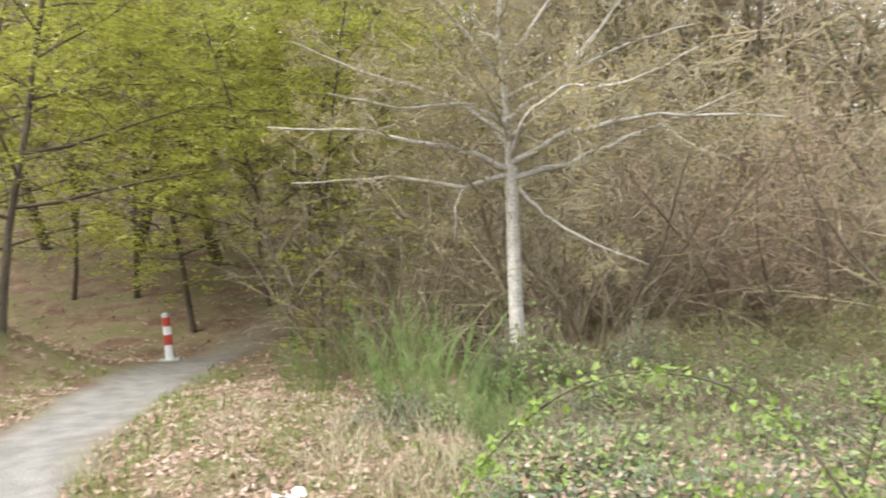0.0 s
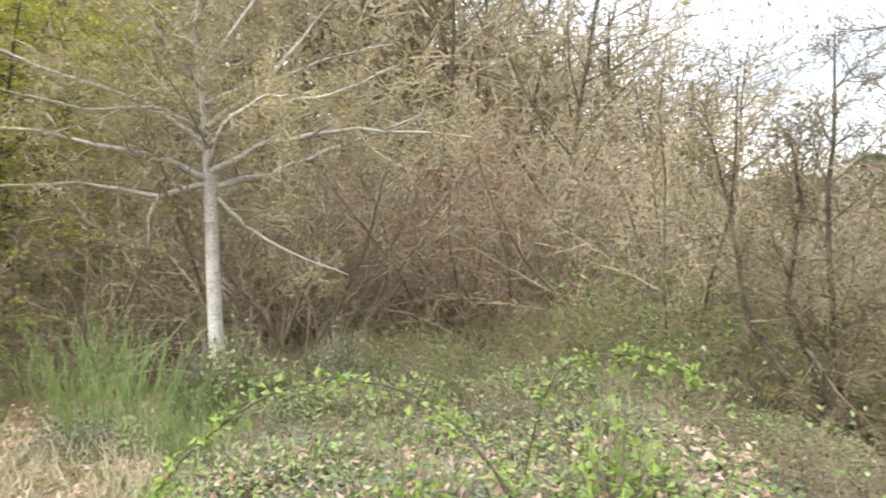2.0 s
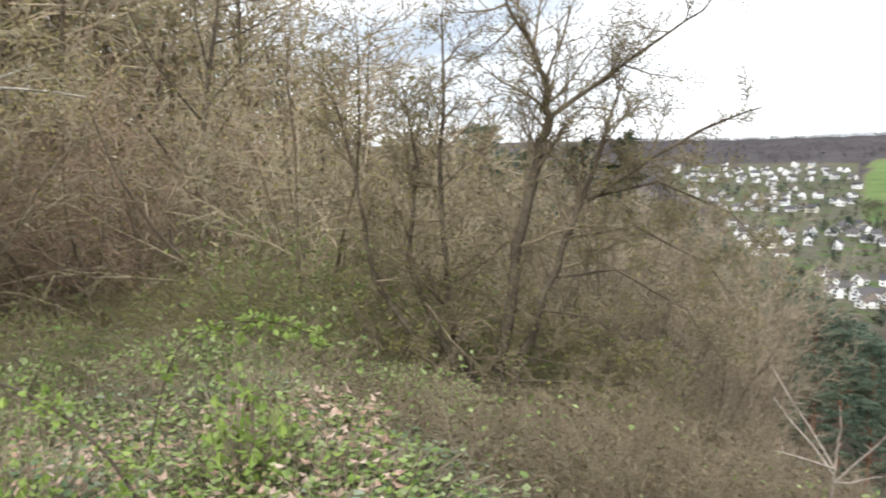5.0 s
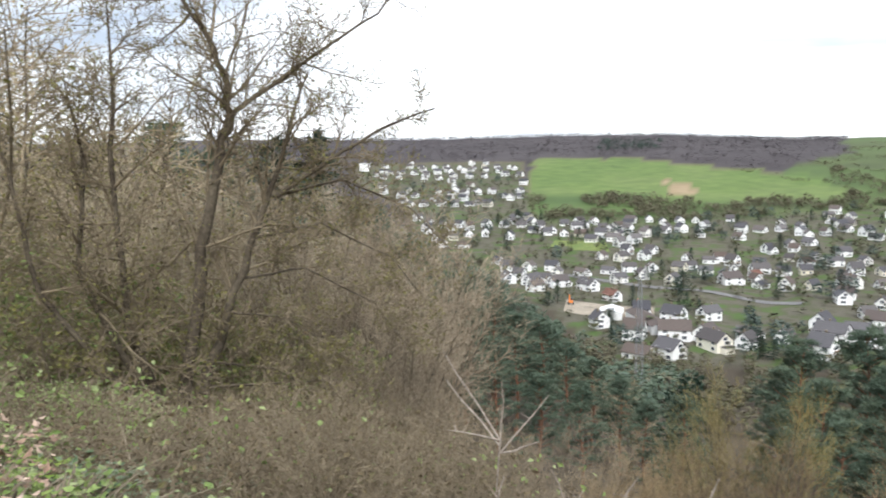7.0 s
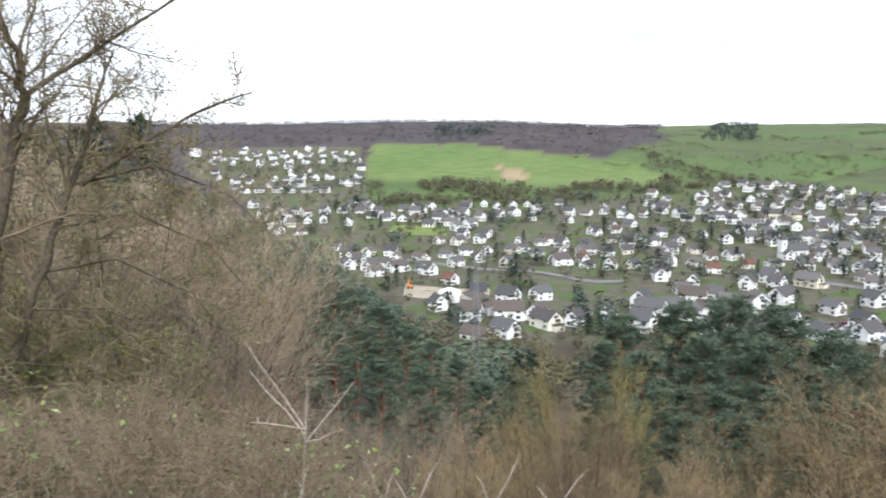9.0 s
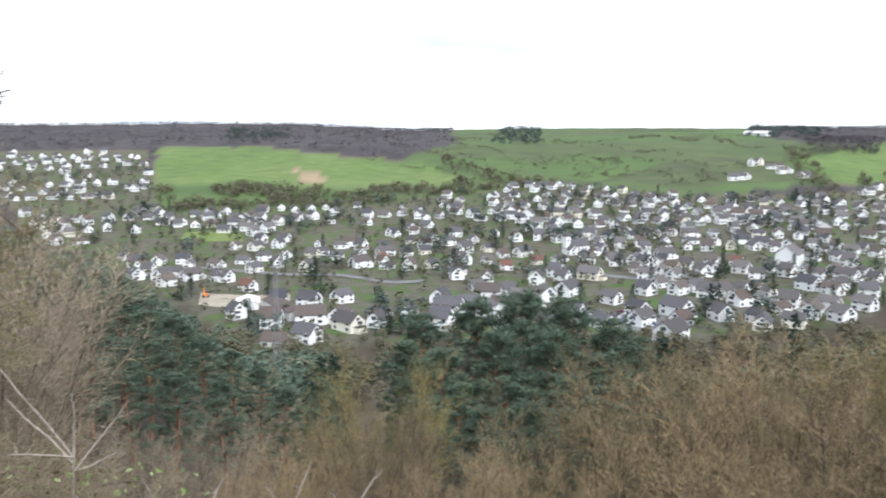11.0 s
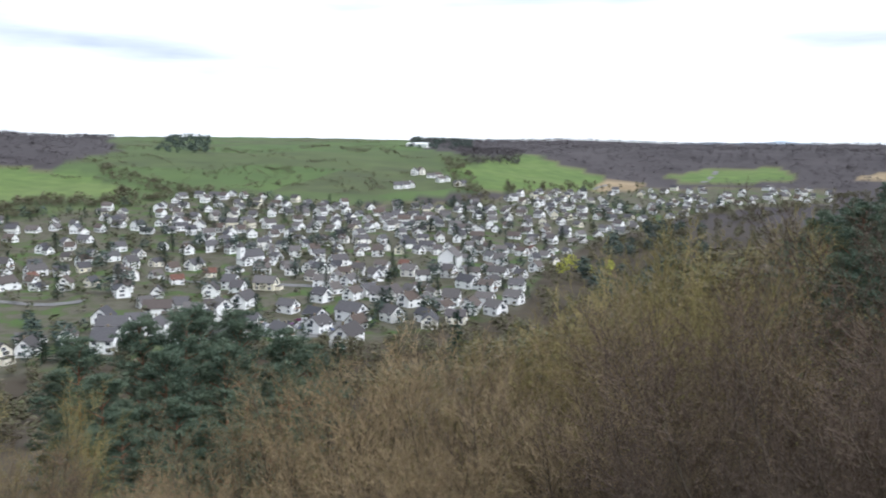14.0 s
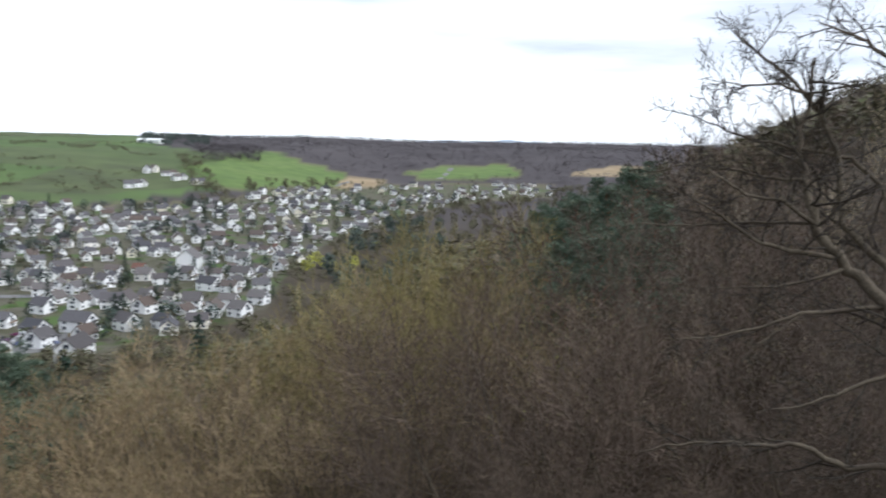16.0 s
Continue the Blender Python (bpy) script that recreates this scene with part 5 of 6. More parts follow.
def at_ground(th, el):
    """The point of the ground that is seen at that bearing and height of view."""
    d = np.linspace(150, 2600, 5000)
    x, y = d * math.sin(radians(th)), d * math.cos(radians(th))
    e = np.degrees(np.arctan2(ground_z(x, y), d))
    i = int(np.argmax(e > el))
    return float(x[i]), float(y[i]), gz(x[i], y[i]), float(d[i])


# church with a white tower
x, y, z, d = at_ground(100.8, -8.3)
root = thing("church", "small white church with a tower and slate roofs", "church")
nave, roof, tower, spire = Geo(), Geo(), Geo(), Geo()
gable(nave, 20, 10, 6.5, 12)
pitched(roof, 20, 10, 6.5, 12)
tower.box((-14.5, -2.6, -1.5), (-9.6, 2.6, 15))
spire.faces([(-15, -3, 15), (-9.2, -3, 15), (-9.2, 3, 15), (-15, 3, 15), (-12.1, 0, 21)], [(0, 1, 4), (1, 2, 4), (2, 3, 4), (3, 0, 4), (3, 2, 1, 0)])
part("wall", nave, [WHITE_PAINT], root)
part("roof", roof, [SLATE], root)
tower = part("tower", tower, [WHITE_PAINT], root, "white rendered tower")
part("spire", spire, [SLATE], tower)
for sx in (-0.5, 0.5):
    add_window(tower, -12.1, sx * 5.2, 11.5, 0 if sx > 0 else 180, 0.9, 1.4)
for kx in (-6, -2, 2, 6):
    for s in (0, 180):
        add_window(root, kx, 5 if s == 0 else -5, 3.2, s, 0.9, 1.9)
root.matrix_basis = pose(x, y, z, 0, 0, -60) @ Matrix.Scale(0.75, 4)

# lattice mast on the slope
x, y = polar(79.6, 215)
z = gz(x, y)
root = thing("lattice_mast", "slim grey steel lattice mast rising from the trees", "mast")
top = 215 * math.tan(radians(-9.3)) - z
for sx in (-1, 1):
    for sy in (-1, 1):
        g = Geo()
        g.tube([Vector((sx * 1.1, sy * 1.1, -0.5)), Vector((sx * 0.35, sy * 0.35, top))], [0.065, 0.045], 4)
        part("leg", g, [MAST_GREY], root)
steps = 14
for i in range(steps):
    g = Geo()
    for s in range(4):
        def corner(j, k):
            q = (1.1 - 0.75 * j / steps)
            sx, sy = ((-1, -1), (1, -1), (1, 1), (-1, 1))[k % 4]
            return Vector((sx * q, sy * q, top * j / steps))
        g.tube([corner(i, s), corner(i + 1, s + 1)], [0.028, 0.028], 3)
        g.tube([corner(i + 1, s), corner(i + 1, s + 1)], [0.028, 0.028], 3)
    part("brace", g, [MAST_GREY], root)
for zz in (top * 0.72, top * 0.88):
    g = Geo()
    g.tube([Vector((-2.6, 0, zz)), Vector((0, 0, zz + 0.25)), Vector((2.6, 0, zz))], [0.045, 0.06, 0.045], 4)
    part("crossarm", g, [MAST_GREY], root)
root.matrix_basis = pose(x, y, z, 0, 0, 25)


def hall(name, lab, th, el, w, d, h, turn, mat, ridge=1.6):
    x, y, z, _ = at_ground(th, el)
    root = thing(name, lab, "hall")
    a, b, c = Geo(), Geo(), Geo()
    gable(a, w, d, h, h + ridge)
    pitched(b, w, d, h, h + ridge, over=0.4)
    part("wall", a, [WHITE_PAINT], root)
    part("roof", b, [mat], root)
    c.box((-1.6, 0, 0), (1.6, 0.1, 3))
    ob = part("gate", c, [STEEL], root)
    ob.location = (0, d / 2 + 0.02, 0)
    root.matrix_basis = pose(x, y, z, 0, 0, turn)


hall("long_hall", "long low white hall beside a building site", 80.2, -12.3, 34, 9, 3.2, 30, SLATE)
hall("white_shed", "white-roofed shed near the building site", 77.7, -11.9, 13, 10, 3.6, 10, WHITE_PAINT)
hall("apartment_block", "long pale flat-roofed block on the upper edge of town", 60.6, -1.55, 34, 13, 9, 25, WHITE_PAINT, 0.6)
hall("farm_barn", "long white barn on the far hilltop", 112.3, -0.25, 60, 14, 5, 20, WHITE_PAINT, 3)
hall("white_hall", "tall white gabled building among the houses", 114.6, -8.8, 14, 12, 9, -40, SLATE, 5)


def excavator(x, y, turn):
    root = thing("excavator", "orange excavator on the building site", "digger")
    g = Geo()
    g.box((-1.6, -1.0, 0.9), (1.4, 1.0, 1.9))
    part("body", g, [ORANGE], root)
    g = Geo()
    g.box((0.1, -0.9, 1.9), (1.3, 0.1, 3.0))
    part("cab", g, [GLASS_DARK], root)
    for s in (-1, 1):
        g = Geo()
        g.box((-1.9, s * 1.15 - 0.25, 0), (1.9, s * 1.15 + 0.25, 0.85))
        part("track", g, [RUBBER], root)
    g = Geo()
    g.tube([Vector((1.2, 0.4, 1.8)), Vector((3.4, 0.4, 4.0)), Vector((5.4, 0.4, 2.2)), Vector((5.0, 0.4, 0.7))], [0.25, 0.22, 0.18, 0.3], 4)
    part("boom", g, [ORANGE], root)
    root.matrix_basis = pose(x, y, gz(x, y), 0, 0, turn)


for th, el, t in ((74.9, -11.0, 20), (79.8, -11.0, 140)):
    x, y, z, d = at_ground(th, el)
    excavator(x, y, t)


def car():
    root = thing("car", "parked car on the town's car park", "car", "parked cars")
    g = Geo()
    prof = [(-2.1, 0.35), (2.1, 0.35), (2.15, 0.75), (1.2, 0.9), (0.6, 1.4), (-1.1, 1.45), (-1.9, 0.95), (-2.15, 0.8)]
    n = len(prof)
    v = [(x, s * (0.85 if z < 1.2 else 0.68), z) for s in (-1, 1) for x, z in prof]
    g.faces(v, [tuple(range(n)), tuple(range(2 * n - 1, n - 1, -1))] + [((i + 1) % n, i, i + n, (i + 1) % n + n) for i in range(n)])
    part("body", g, [CAR_PAINT], root)
    g = Geo()
    g.faces([(1.15, -0.7, 0.93), (1.15, 0.7, 0.93), (0.64, 0.6, 1.36), (0.64, -0.6, 1.36)], [(0, 1, 2, 3)])
    part("windscreen", g, [GLASS_DARK], root)
    for sx in (-1.3, 1.3):
        for sy in (-0.8, 0.8):
            g = Geo()
            g.tube([Vector((sx, sy - 0.1, 0.32)), Vector((sx, sy - 0.1, 0.32)), Vector((sx, sy + 0.1, 0.32)), Vector((sx, sy + 0.1, 0.32))], [0.01, 0.32, 0.32, 0.01], 10)
            tyre = part("wheel", g, [RUBBER], root)
            g = Geo()
            g.tube([Vector((sx, sy - 0.11, 0.32)), Vector((sx, sy - 0.109, 0.32)), Vector((sx, sy + 0.109, 0.32)), Vector((sx, sy + 0.11, 0.32))], [0.01, 0.19, 0.19, 0.01], 8)
            part("rim", g, [STEEL], tyre)
    return root


def draped(name, lab, category, mat, corners, steps=14, lift=0.12):
    """A patch of made ground between four points, given by bearing and height of view, that follows the land."""
    p = [at_ground(*c)[:2] for c in corners]
    v = []
    for i in range(steps + 1):
        for j in range(steps + 1):
            a, b = i / steps, j / steps
            x = (1 - a) * (1 - b) * p[0][0] + a * (1 - b) * p[1][0] + a * b * p[2][0] + (1 - a) * b * p[3][0]
            y = (1 - a) * (1 - b) * p[0][1] + a * (1 - b) * p[1][1] + a * b * p[2][1] + (1 - a) * b * p[3][1]
            v.append((x, y, gz(x, y) + lift))
    f = [(i * (steps + 1) + j, (i + 1) * (steps + 1) + j, (i + 1) * (steps + 1) + j + 1, i * (steps + 1) + j + 1) for i in range(steps) for j in range(steps)]
    return tagged(mesh_object(name, v, f, [mat]), lab, category, kind="structure")


def lane(name, lab, mat, line, width):
    """A road along a few points, given by bearing and height of view, draped on the land."""
    p = [Vector(at_ground(*c)[:2]) for c in line]
    v = []
    for a, b in zip(p, p[1:]):
        side = Vector((a.y - b.y, b.x - a.x)).normalized() * width / 2
        for i in range(13):
            q = a.lerp(b, i / 12)
            for e in (q - side, q + side):
                v.append((e.x, e.y, gz(e.x, e.y) + 0.25))
    f = [(2 * i, 2 * i + 1, 2 * i + 3, 2 * i + 2) for i in range(len(v) // 2 - 1)]
    return tagged(mesh_object(name, v, f, [mat]), lab, "road", kind="structure")


draped("car_park", "grey asphalt car park at the foot of the town", "car park", ROAD, [(100.2, -13.3), (106.6, -13.4), (107.0, -12.3), (100.4, -12.2)])
draped("building_site", "pale bare soil of a building site", "ground", SOIL, [(74.4, -11.5), (80.6, -12.0), (80.6, -11.0), (74.6, -10.7)])
draped("garden_lawn", "bright green lawn between houses", "lawn", LAWN, [(73.2, -7.3), (77.6, -7.4), (77.2, -6.6), (73.8, -6.6)])
draped("garden_lawn", "yellow-green lawn at the edge of the pines", "lawn", LAWN, [(69.8, -9.2), (72.6, -9.3), (72.4, -8.7), (70.2, -8.7)])
lane("road_1", "pale lane climbing to the fields", ROAD, [(117.5, -4.5), (120.5, -4.0), (122.8, -3.6), (125.4, -2.7)], 5)
lane("road_2", "far pale road climbing into the woods", ROAD, [(131.6, -2.4), (132.2, -2.0), (132.6, -1.4)], 9)
lane("road_3", "street between the houses of the town", ROAD, [(94, -9.0), (99, -9.6), (105, -10.0), (111, -10.6), (117, -11.0)], 7)
lane("road_4", "street above the building site", ROAD, [(74.5, -9.0), (79, -9.6), (84, -9.9), (90, -10.4)], 6)
CAR = car()
first = True
for i in range(26):
    th, el = 100.4 + 6.0 * ((i * 0.618) % 1), -13.2 + 0.9 * ((i * 0.27) % 1)
    x, y, z, d = at_ground(th, el)
    m = pose(x, y, z, 0, 0, 30 + 8 * (i % 5) + 90 * (i % 2))
    if first:
        CAR.matrix_basis, first = m, False
    else:
        copy_thing(CAR, m)

# dark conifers in the gardens
GARDEN_FIR = spruce(61, "dark green garden conifer between the houses", "garden_conifer", NEEDLE_DARK)
crng = random.Random(9)
count = 0
while count < 130:
    th, d = crng.uniform(62, 138), crng.uniform(310, 900)
    x, y = polar(th, d)
    el = math.degrees(math.atan2(gz(x, y), d))
    if in_town(np.array(th), np.array(el)):
        put(GARDEN_FIR, x, y, crng.uniform(7, 14), crng.uniform(0, 360), sx=crng.uniform(1.2, 2.6))
        count += 1


# ---- the verge of the look-out ----
def bollard():
    root = thing("bollard", "red and white banded wooden bollard beside the footpath", "bollard")
    x, y = -5.95, 17.64
    z = gz(x, y)
    bands = [(-0.3, 0.34, WHITE_PAINT, "white_band"), (0.34, 0.56, RED_PAINT, "red_band"), (0.56, 0.74, WHITE_PAINT, "white_band"), (0.74, 0.93, RED_PAINT, "red_band")]
    for a, b, m, nm in bands:
        g = Geo()
        g.tube([Vector((0, 0, a)), Vector((0, 0, b))], [0.085, 0.085], 14)
        part(nm, g, [m], root, smooth_faces=True)
    g = Geo()
    g.tube([Vector((0, 0, 0.93)), Vector((0, 0, 0.99)), Vector((0, 0, 1.02)), Vector((0, 0, 1.021))], [0.085, 0.08, 0.05, 0.001], 14)
    part("cap", g, [STEEL], root, smooth_faces=True)
    g = Geo()
    g.box((-0.22, -0.16, -0.2), (0.2, 0.16, 0.03))
    part("footing", g, [STEEL], root, "pale concrete footing")
    root.matrix_basis = pose(x, y, z, 0, -1.5, 10)


bollard()


def broom(seed, lab):
    r = random.Random(seed)
    g, whips = Geo(), Geo()
    for _ in range(48):
        a, q = r.uniform(0, 6.28), r.random() ** 0.5 * 0.34
        p = Vector((math.cos(a) * q, math.sin(a) * q, -0.03))
        d = Vector((math.cos(a) * q * 1.3, math.sin(a) * q * 1.3, 1)).normalized()
        e = p + d * r.uniform(0.6, 1.3)
        g.spike(p, e, 0.007)
        for k in range(7):
            s = p.lerp(e, r.uniform(0.25, 0.95))
            whips.spike(s, s + (d + rand_dir(r) * 0.45).normalized() * r.uniform(0.15, 0.4), 0.004)
    root = thing("broom_bush", lab, "bush", "broom bushes")
    part("branchwork", g, [BROOM], root)
    part("foliage", whips, [BROOM], root)
    return root, max(q[2] for q in whips.v)


BROOMS = [broom(90 + i, "bushy green broom with upright whip-like stems") for i in range(2)]
for i, (x, y, h, s) in enumerate(((-0.35, 10.6, 2.0, 0), (0.2, 10.3, 1.3, 60), (0.5, 8.3, 1.0, 100), (-0.75, 11.4, 1.5, 20), (0.45, 7.9, 1.0, 70), (-2.1, 12.6, 1.3, 200), (-7.2, 13.2, 0.7, 10), (-7.9, 13.0, 0.9, 60))):
    put(BROOMS[i % 2], x, y, h, s, sx=0.95)


def leafy(seed, name, lab, mat, n, radius, height, size, wood=BARK_BROWN):
    """A mound of thin stems with broad leaves."""
    r = random.Random(seed)
    st, lv = Geo(), Geo()
    for _ in range(n):
        a, q = r.uniform(0, 6.28), r.random() ** 0.5
        p = Vector((math.cos(a) * q * radius * 0.5, math.sin(a) * q * radius * 0.5, -0.02))
        e = Vector((math.cos(a) * q * radius, math.sin(a) * q * radius, height * (1.05 - 0.7 * q * q) * r.uniform(0.6, 1.05)))
        mid = p.lerp(e, 0.5) + UP * 0.12
        st.tube([p, mid, e], [0.008, 0.006, 0.003], 3)
        for k in range(8):
            c = (p.lerp(mid, k / 4) if k < 4 else mid.lerp(e, (k - 4) / 4)) + rand_dir(r) * 0.05
            d = (rand_dir(r) + UP * 0.1).normalized()
            s = d.cross(UP + rand_dir(r) * 0.5).normalized()
            lv.leaf(c, d, s, size * r.uniform(0.6, 1.2), 0.75)
    root = thing(name, lab, "bush")
    part("branchwork", st, [wood], root)
    part("foliage", lv, [mat], root)
    return root, height


IVY = leafy(101, "ivy_bush", "mound of glossy grey-green ivy and bramble leaves", LEAF_IVY, 110, 0.85, 0.75, 0.058)
BRAMBLE = leafy(102, "bramble_bush", "low bramble tangle with fresh light-green leaves", LEAF_GREEN, 120, 0.9, 0.6, 0.055)
BRAMBLE_TALL = leafy(104, "bramble_bush", "tall bramble thicket with small fresh green leaves", LEAF_GREEN, 230, 0.8, 1.25, 0.068)
IVY_TALL = leafy(105, "ivy_bush", "ivy with grey-green leaves climbing old stems", LEAF_IVY, 230, 0.75, 1.25, 0.07)
ELDER = leafy(103, "elder_sapling", "elder sapling with bright yellow-green young leaves", LEAF_BRIGHT, 26, 0.32, 1.0, 0.085)
vr = random.Random(31)
for x, y, h, k in ((1.15, 10.7, 1.35, 0), (0.75, 11.1, 1.2, 1), (1.6, 10.4, 0.95, 0), (2.35, 10.5, 1.2, 1), (2.7, 10.6, 1.0, 0), (3.3, 10.6, 0.6, 1), (-0.6, 9.6, 0.7, 1), (0.1, 9.2, 0.55, 0), (1.3, 9.0, 0.6, 1), (2.1, 9.1, 0.55, 0), (3.1, 9.2, 0.5, 1)):
    put((BRAMBLE_TALL, IVY_TALL)[k] if h > 0.8 else (BRAMBLE, IVY)[k], x, y, h, vr.uniform(0, 360), sx=0.85)
for i in range(30):
    x, y = polar(9 + 27 * ((i * 0.618) % 1), 9.8 + 4.6 * ((i * 0.755) % 1))
    put(UNDERGROWTH[0 if i % 4 == 0 else 1], x, y, 0.5 + 0.7 * ((i * 0.414) % 1), i * 37, sx=1.1)
for i in range(34):
    x, y = polar(8 + 25 * ((i * 0.618) % 1), 7.8 + 4.4 * ((i * 0.755) % 1))
    put((SCRUB[0], IVY, UNDERGROWTH[1], BRAMBLE)[i % 4], x, y, 0.42 + 0.38 * ((i * 0.414) % 1), i * 61, sx=1.3 if i % 4 == 0 else 1.0)
for i in range(84):
    th, d = 6 + 48 * ((i * 0.618) % 1), 2.9 + 5.4 * ((i * 0.755) % 1) ** 0.8
    x, y = polar(th, d)
    if d > np.interp(th, [0, 28, 40, 50, 60], [8.6, 8.2, 5.9, 4.3, 3.6]):
        continue
    put(IVY if i % 2 else BRAMBLE, x, y, vr.uniform(0.2, 0.55) * (0.5 if th > 40 else 1.0), vr.uniform(0, 360), sx=vr.uniform(0.9, 1.7) * 1.2)
for x, y, h in ((2.65, 4.55, 1.1), (1.45, 4.7, 0.8), (1.1, 4.0, 0.55), (2.0, 3.3, 0.4), (1.5, 3.0, 0.4), (0.9, 5.2, 0.45), (3.3, 5.0, 0.55), (2.3, 5.5, 0.5), (2.6, 3.4, 0.4)):
    put(ELDER, x, y, h, vr.uniform(0, 360))
for i in range(10):
    th, d = 32 + 14 * ((i * 0.618) % 1), 8.0 + 5 * ((i * 0.37) % 1)
    x, y = polar(th, d)
    put(BRAMBLE, x, y, vr.uniform(0.3, 0.5), vr.uniform(0, 360), sx=1.3)


def cane(name, lab, pts, radius, mat, leaf_mat, n, size, seed):
    r = random.Random(seed)
    root = thing(name, lab, "cane")
    pts = [Vector(p) for p in pts]
    base = pts[0].copy()
    fine = []
    for i in range(len(pts) - 1):
        p0, p1, p2, p3 = pts[max(i - 1, 0)], pts[i], pts[i + 1], pts[min(i + 2, len(pts) - 1)]
        for k in range(6):
            t = k / 6
            fine.append(0.5 * ((2 * p1) + (p2 - p0) * t + (2 * p0 - 5 * p1 + 4 * p2 - p3) * t * t + (3 * p1 - p0 - 3 * p2 + p3) * t ** 3) - base)
    fine.append(pts[-1] - base)
    g, lv = Geo(), Geo()
    g.tube(fine, [radius * (1 - 0.6 * i / len(fine)) for i in range(len(fine))], 6)
    for i in range(n):
        c = fine[int((0.12 + 0.88 * r.random()) * (len(fine) - 1))]
        for k in range(4):
            d = (rand_dir(r) + UP * 0.25).normalized()
            lv.leaf(c + rand_dir(r) * 0.05, d, d.cross(UP + rand_dir(r) * 0.4).normalized(), size * r.uniform(0.6, 1.2), 0.7)
    part("stem", g, [mat], root, smooth_faces=True)
    if n:
        part("foliage", lv, [leaf_mat], root)
    root.location = base
    return root


cane("bramble_cane", "arching bramble cane with young yellow-green leaves", [(1.75, 3.35, gz(1.75, 3.35)), (1.55, 3.75, -1.25), (1.25, 4.15, -0.93), (0.75, 4.35, -0.9), (0.3, 4.4, -1.15), (0.0, 4.4, -1.5)], 0.009, BARK_DARK, LEAF_BRIGHT, 60, 0.055, 1)
cane("bramble_cane", "thin bramble cane with small fresh leaves", [(2.2, 5.0, gz(2.2, 5.0)), (2.4, 4.8, -1.1), (2.9, 4.6, -1.0), (3.3, 4.6, -1.2)], 0.007, BARK_DARK, LEAF_BRIGHT, 50, 0.055, 2)


def stalk(x, y, z, arms, seed, lab):
    """A dead stalk whose stiff arms part from one knot; arms are given across, up and towards the valley."""
    r = random.Random(seed)
    root = thing("dead_stalk", lab, "stalk", "dead stalks")
    base = gz(x, y) - 0.05
    g = Geo()
    fork = Vector((0, 0, z - base))
    g.tube([Vector((0.1, 0.12, 0)), Vector((0.05, 0.05, fork.z * 0.5)), fork], [0.004, 0.004, 0.005], 5)
    part("stem", g, [STALK], root)
    side, out = Vector((0.36, -0.93, 0)), Vector((0.93, 0.36, 0))
    for i, (across, up, away) in enumerate(arms):
        g = Geo()
        tip = fork + side * across + UP * up + out * away
        start = fork - UP * 0.035 * (i % 3)
        g.tube([start, start.lerp(tip, 0.35) + rand_dir(r) * 0.012, start.lerp(tip, 0.7) + rand_dir(r) * 0.014, tip], [0.0055, 0.005, 0.004, 0.002], 5)
        for _ in range(2):
            q = start.lerp(tip, r.uniform(0.4, 0.85))
            g.spike(q, q + (rand_dir(r) + UP * 0.4).normalized() * r.uniform(0.04, 0.12), 0.003)
        part("arm", g, [STALK], root)
    root.location = (x, y, base)


stalk(4.21, 1.79, -1.55, [(-0.30, 0.46, 0.1), (0.01, 0.33, -0.05), (0.26, 0.23, 0.05), (-0.27, 0.09, -0.1), (-0.29, 0.27, 0.2), (0.2, 0.03, -0.1)], 1, "pale forked dead stalk of last year's growth")
for i, (th, d, z, across, up) in enumerate(((74, 4.4, -1.95, 0.15, 0.26), (66, 4.3, -1.95, 0.08, 0.3), (63.5, 4.0, -1.9, -0.13, 0.15), (79.5, 4.8, -2.1, 0.16, 0.27), (72, 5.0, -2.2, -0.12, 0.3), (84, 5.2, -2.3, 0.2, 0.2), (60, 5.0, -2.25, 0.2, 0.25), (69, 4.0, -1.85, 0.05, 0.16))):
    x, y = polar(th, d)
    stalk(x, y, z, [(across, up, 0.05), (-across * 0.6, up * 0.5, 0.1), (across * 0.3, up * 0.35, -0.12)], 10 + i, "thin pale dead stalk at the slope's edge")


# fallen leaves, dry grass and green grass on the verge
def verge_spots(n, seed, th0, th1, r0, r1, clump=0.0):
    r = np.random.RandomState(seed)
    th, d = r.uniform(th0, th1, n), r0 + (r1 - r0) * r.random_sample(n) ** 0.8
    x, y = d * np.sin(np.radians(th)), d * np.cos(np.radians(th))
    keep = path_distance(x, y) > 0.75
    if clump:
        keep &= waves(x, y, clump, seed) > -0.1
    x, y = x[keep], y[keep]
    return x, y, ground_z(x, y)


def litter(name, lab, mat, n, seed, size, area, lift):
    r, g = random.Random(seed), Geo()
    for x, y, z in zip(*verge_spots(n, seed, *area)):
        d = Vector((r.uniform(-1, 1), r.uniform(-1, 1), r.uniform(-0.2, 0.45))).normalized()
        g.leaf(Vector((x, y, z + r.uniform(0.005, lift))), d, d.cross(UP).normalized(), size * r.uniform(0.6, 1.3), 0.6, 0, 0.2)
    tagged(g.object(name, [mat]), lab, "leaves", kind="stuff")


def grass(name, lab, mat, n, seed, h, area, clump, width=0.006, droop=0.5):
    r, g = random.Random(seed), Geo()
    for x, y, z in zip(*verge_spots(n, seed, *area, clump)):
        for _ in range(5):
            p = Vector((x + r.gauss(0, 0.05), y + r.gauss(0, 0.05), z - 0.01))
            d = (UP + rand_dir(r) * droop).normalized()
            side = d.cross(rand_dir(r)).normalized() * width
            g.blade(p, p + d * h * r.uniform(0.4, 1.2), side)
    tagged(g.object(name, [mat]), lab, "grass", kind="stuff")


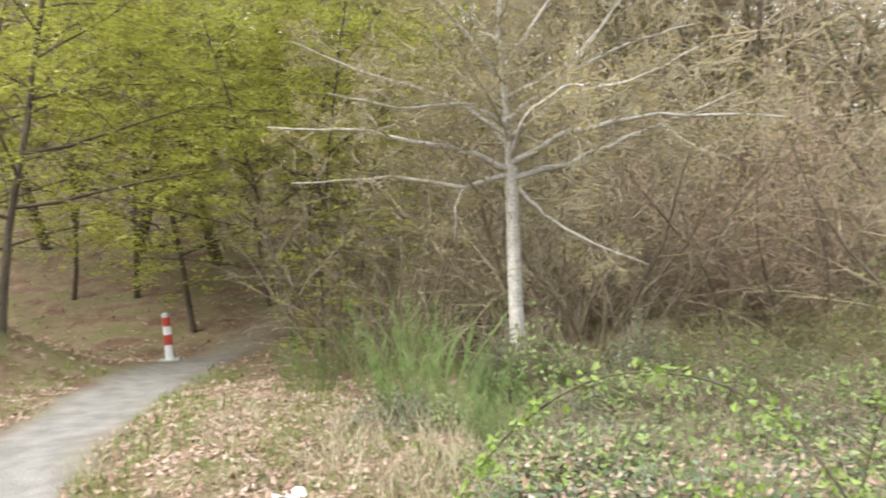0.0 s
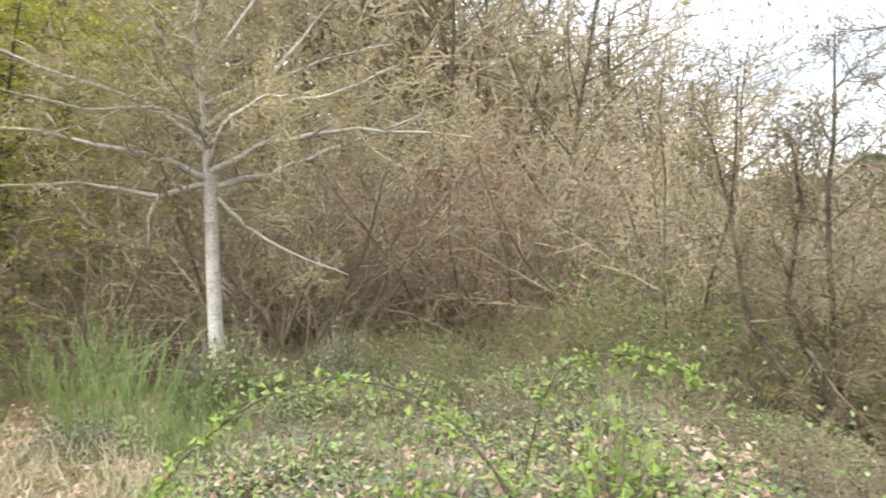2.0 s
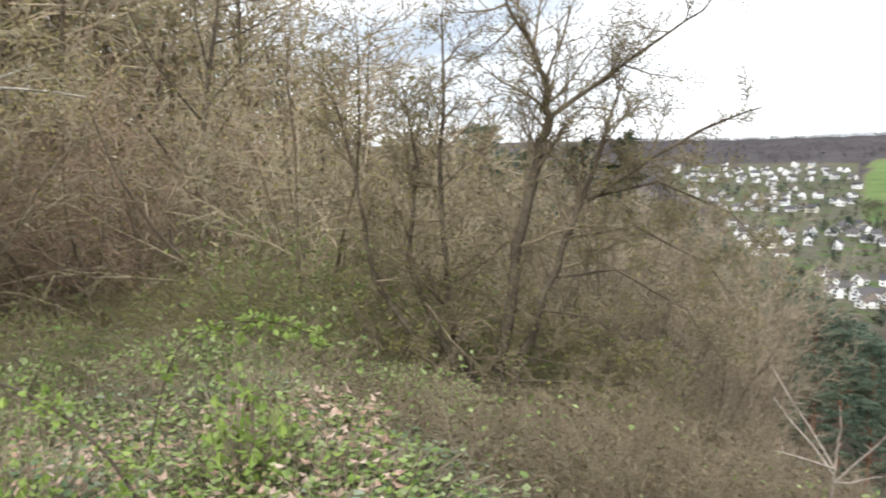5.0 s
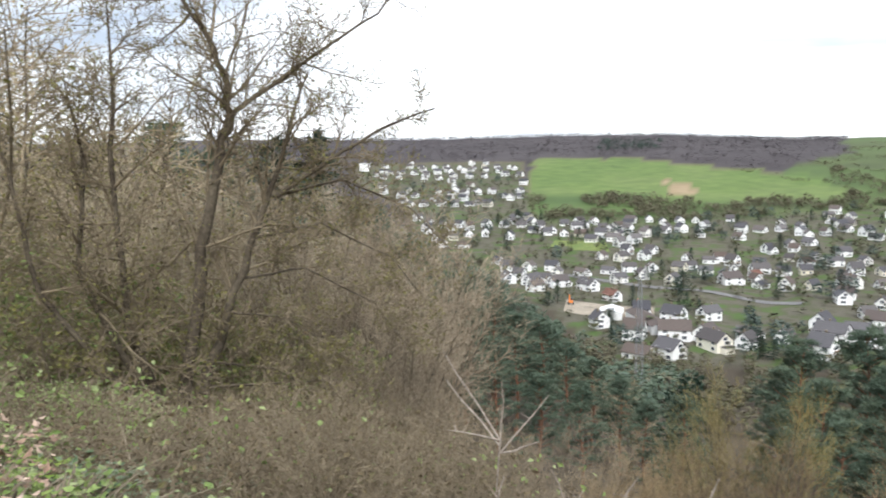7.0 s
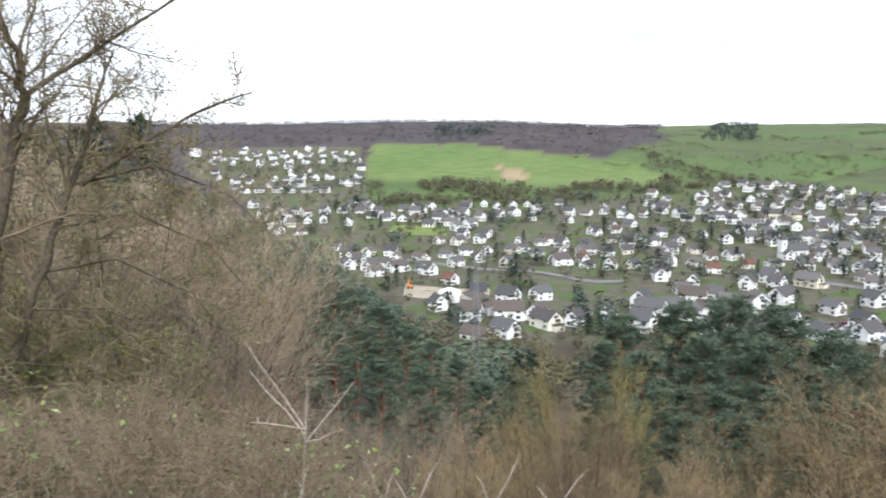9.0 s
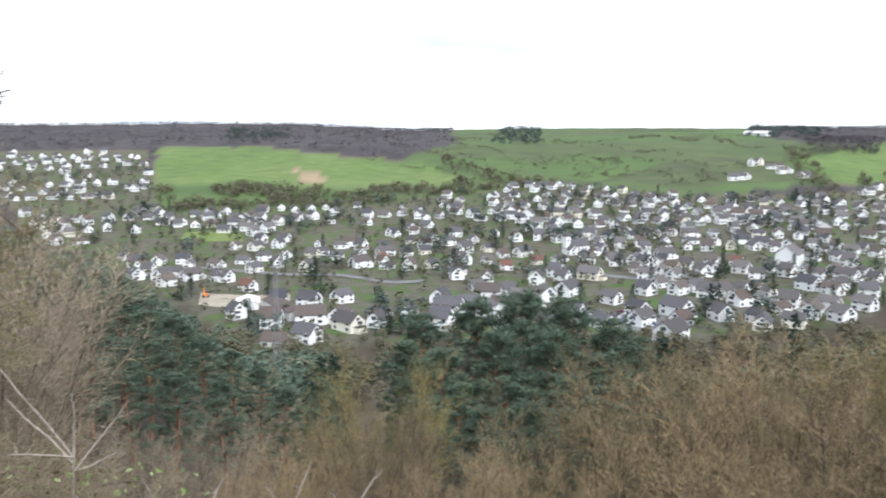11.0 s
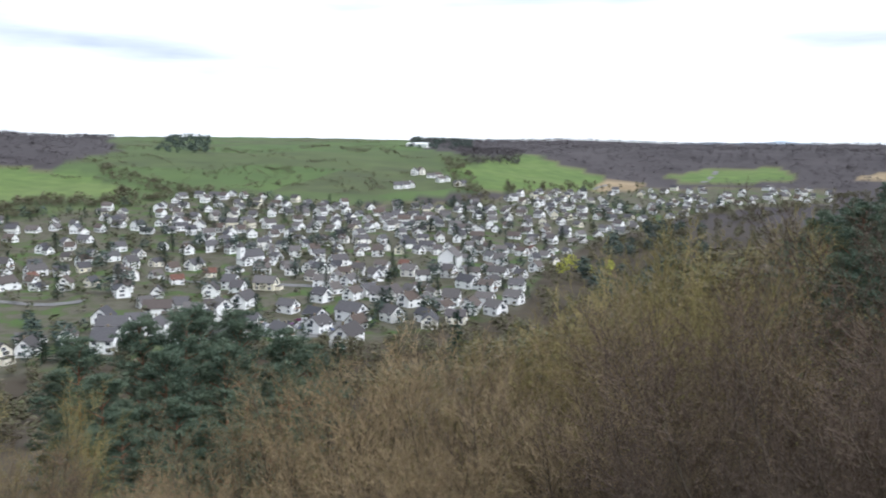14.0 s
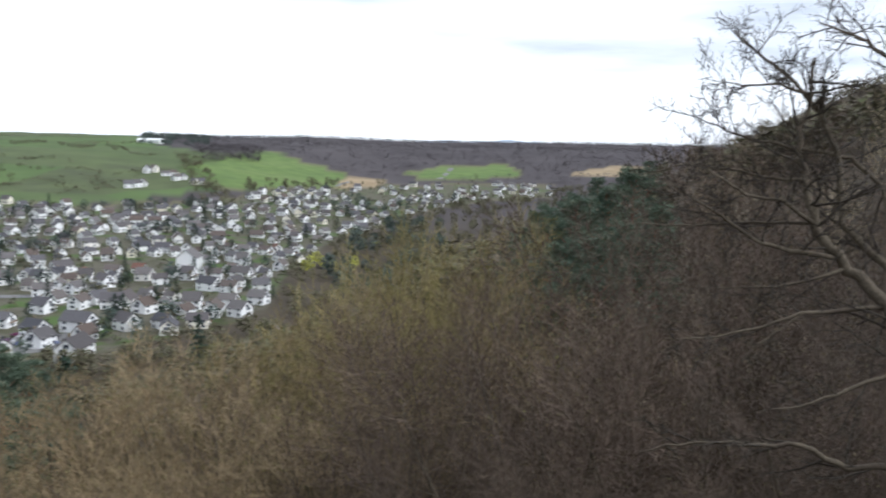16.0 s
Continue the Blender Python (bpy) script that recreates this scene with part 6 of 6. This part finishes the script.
litter("fallen_leaves", "brown fallen oak and beech leaves scattered on the verge", LEAF_DEAD, 9000, 1, 0.085, (-35, 8, 3.5, 14), 0.05)
litter("fallen_leaves", "brown fallen leaves covering the woodland floor", LEAF_DEAD, 8000, 2, 0.11, (-35, 2, 13, 34), 0.05)
litter("fallen_leaves", "withered leaves and bracken among the brambles", LEAF_DEAD, 5000, 3, 0.085, (5, 36, 2.2, 9), 0.16)
litter("ground_ivy", "ivy leaves creeping over the ground at the slope's edge", LEAF_IVY, 5000, 8, 0.062, (2, 36, 2.2, 9.5), 0.2)
litter("ground_ivy", "low ivy leaves at the brow of the slope", LEAF_IVY, 2500, 12, 0.06, (34, 52, 2.2, 5.3), 0.12)
litter("ground_ivy", "ivy leaves and twigs over the falling edge of the slope", LEAF_IVY, 1000, 13, 0.06, (38, 52, 3.6, 7), 0.2)
litter("fallen_leaves", "withered brown leaves caught between the brambles", LEAF_DEAD, 3000, 15, 0.07, (4, 40, 2.2, 7), 0.34)
litter("young_leaves", "young bramble leaves scattered through the ground cover", LEAF_BRIGHT, 3000, 9, 0.06, (2, 42, 2.2, 6), 0.35)
grass("dry_grass", "tufts of bleached dry grass on the verge", STRAW, 2400, 4, 0.24, (-35, 32, 3, 12), 2.0, 0.005, 0.8)
grass("dry_grass", "long straw-coloured grass bent over near the tree", STRAW, 600, 5, 0.5, (-8, 25, 5, 10), 1.2, 0.006, 0.7)
grass("dry_grass", "straw and withered stems among the brambles", STRAW, 1500, 14, 0.4, (6, 36, 3, 9), 1.4, 0.005, 0.9)
grass("green_grass", "short green grass along the footpath", GRASS, 8000, 6, 0.15, (-38, 12, 3, 16), 1.6, 0.005, 0.6)
grass("green_grass", "green weeds under the shrubs at the slope's edge", GRASS, 700, 7, 0.3, (30, 52, 8, 15), 2.5, 0.008, 0.7)

g = Geo()
for i in range(6):
    for j in range(4):
        g.v.append((0.05 * i, 0.05 * j, 0.03 * math.sin(i * 1.3 + j * 0.8) + 0.03))
g.f = [(4 * i + j, 4 * i + j + 4, 4 * i + j + 5, 4 * i + j + 1) for i in range(5) for j in range(3)]
g.m = [0] * 15
scrap = tagged(g.object("paper_scrap", [WHITE_PAINT], True), "crumpled white scrap of paper on the verge", "litter")
scrap.matrix_basis = pose(-1.35, 6.35, gz(-1.35, 6.35), 0, 0, 20)
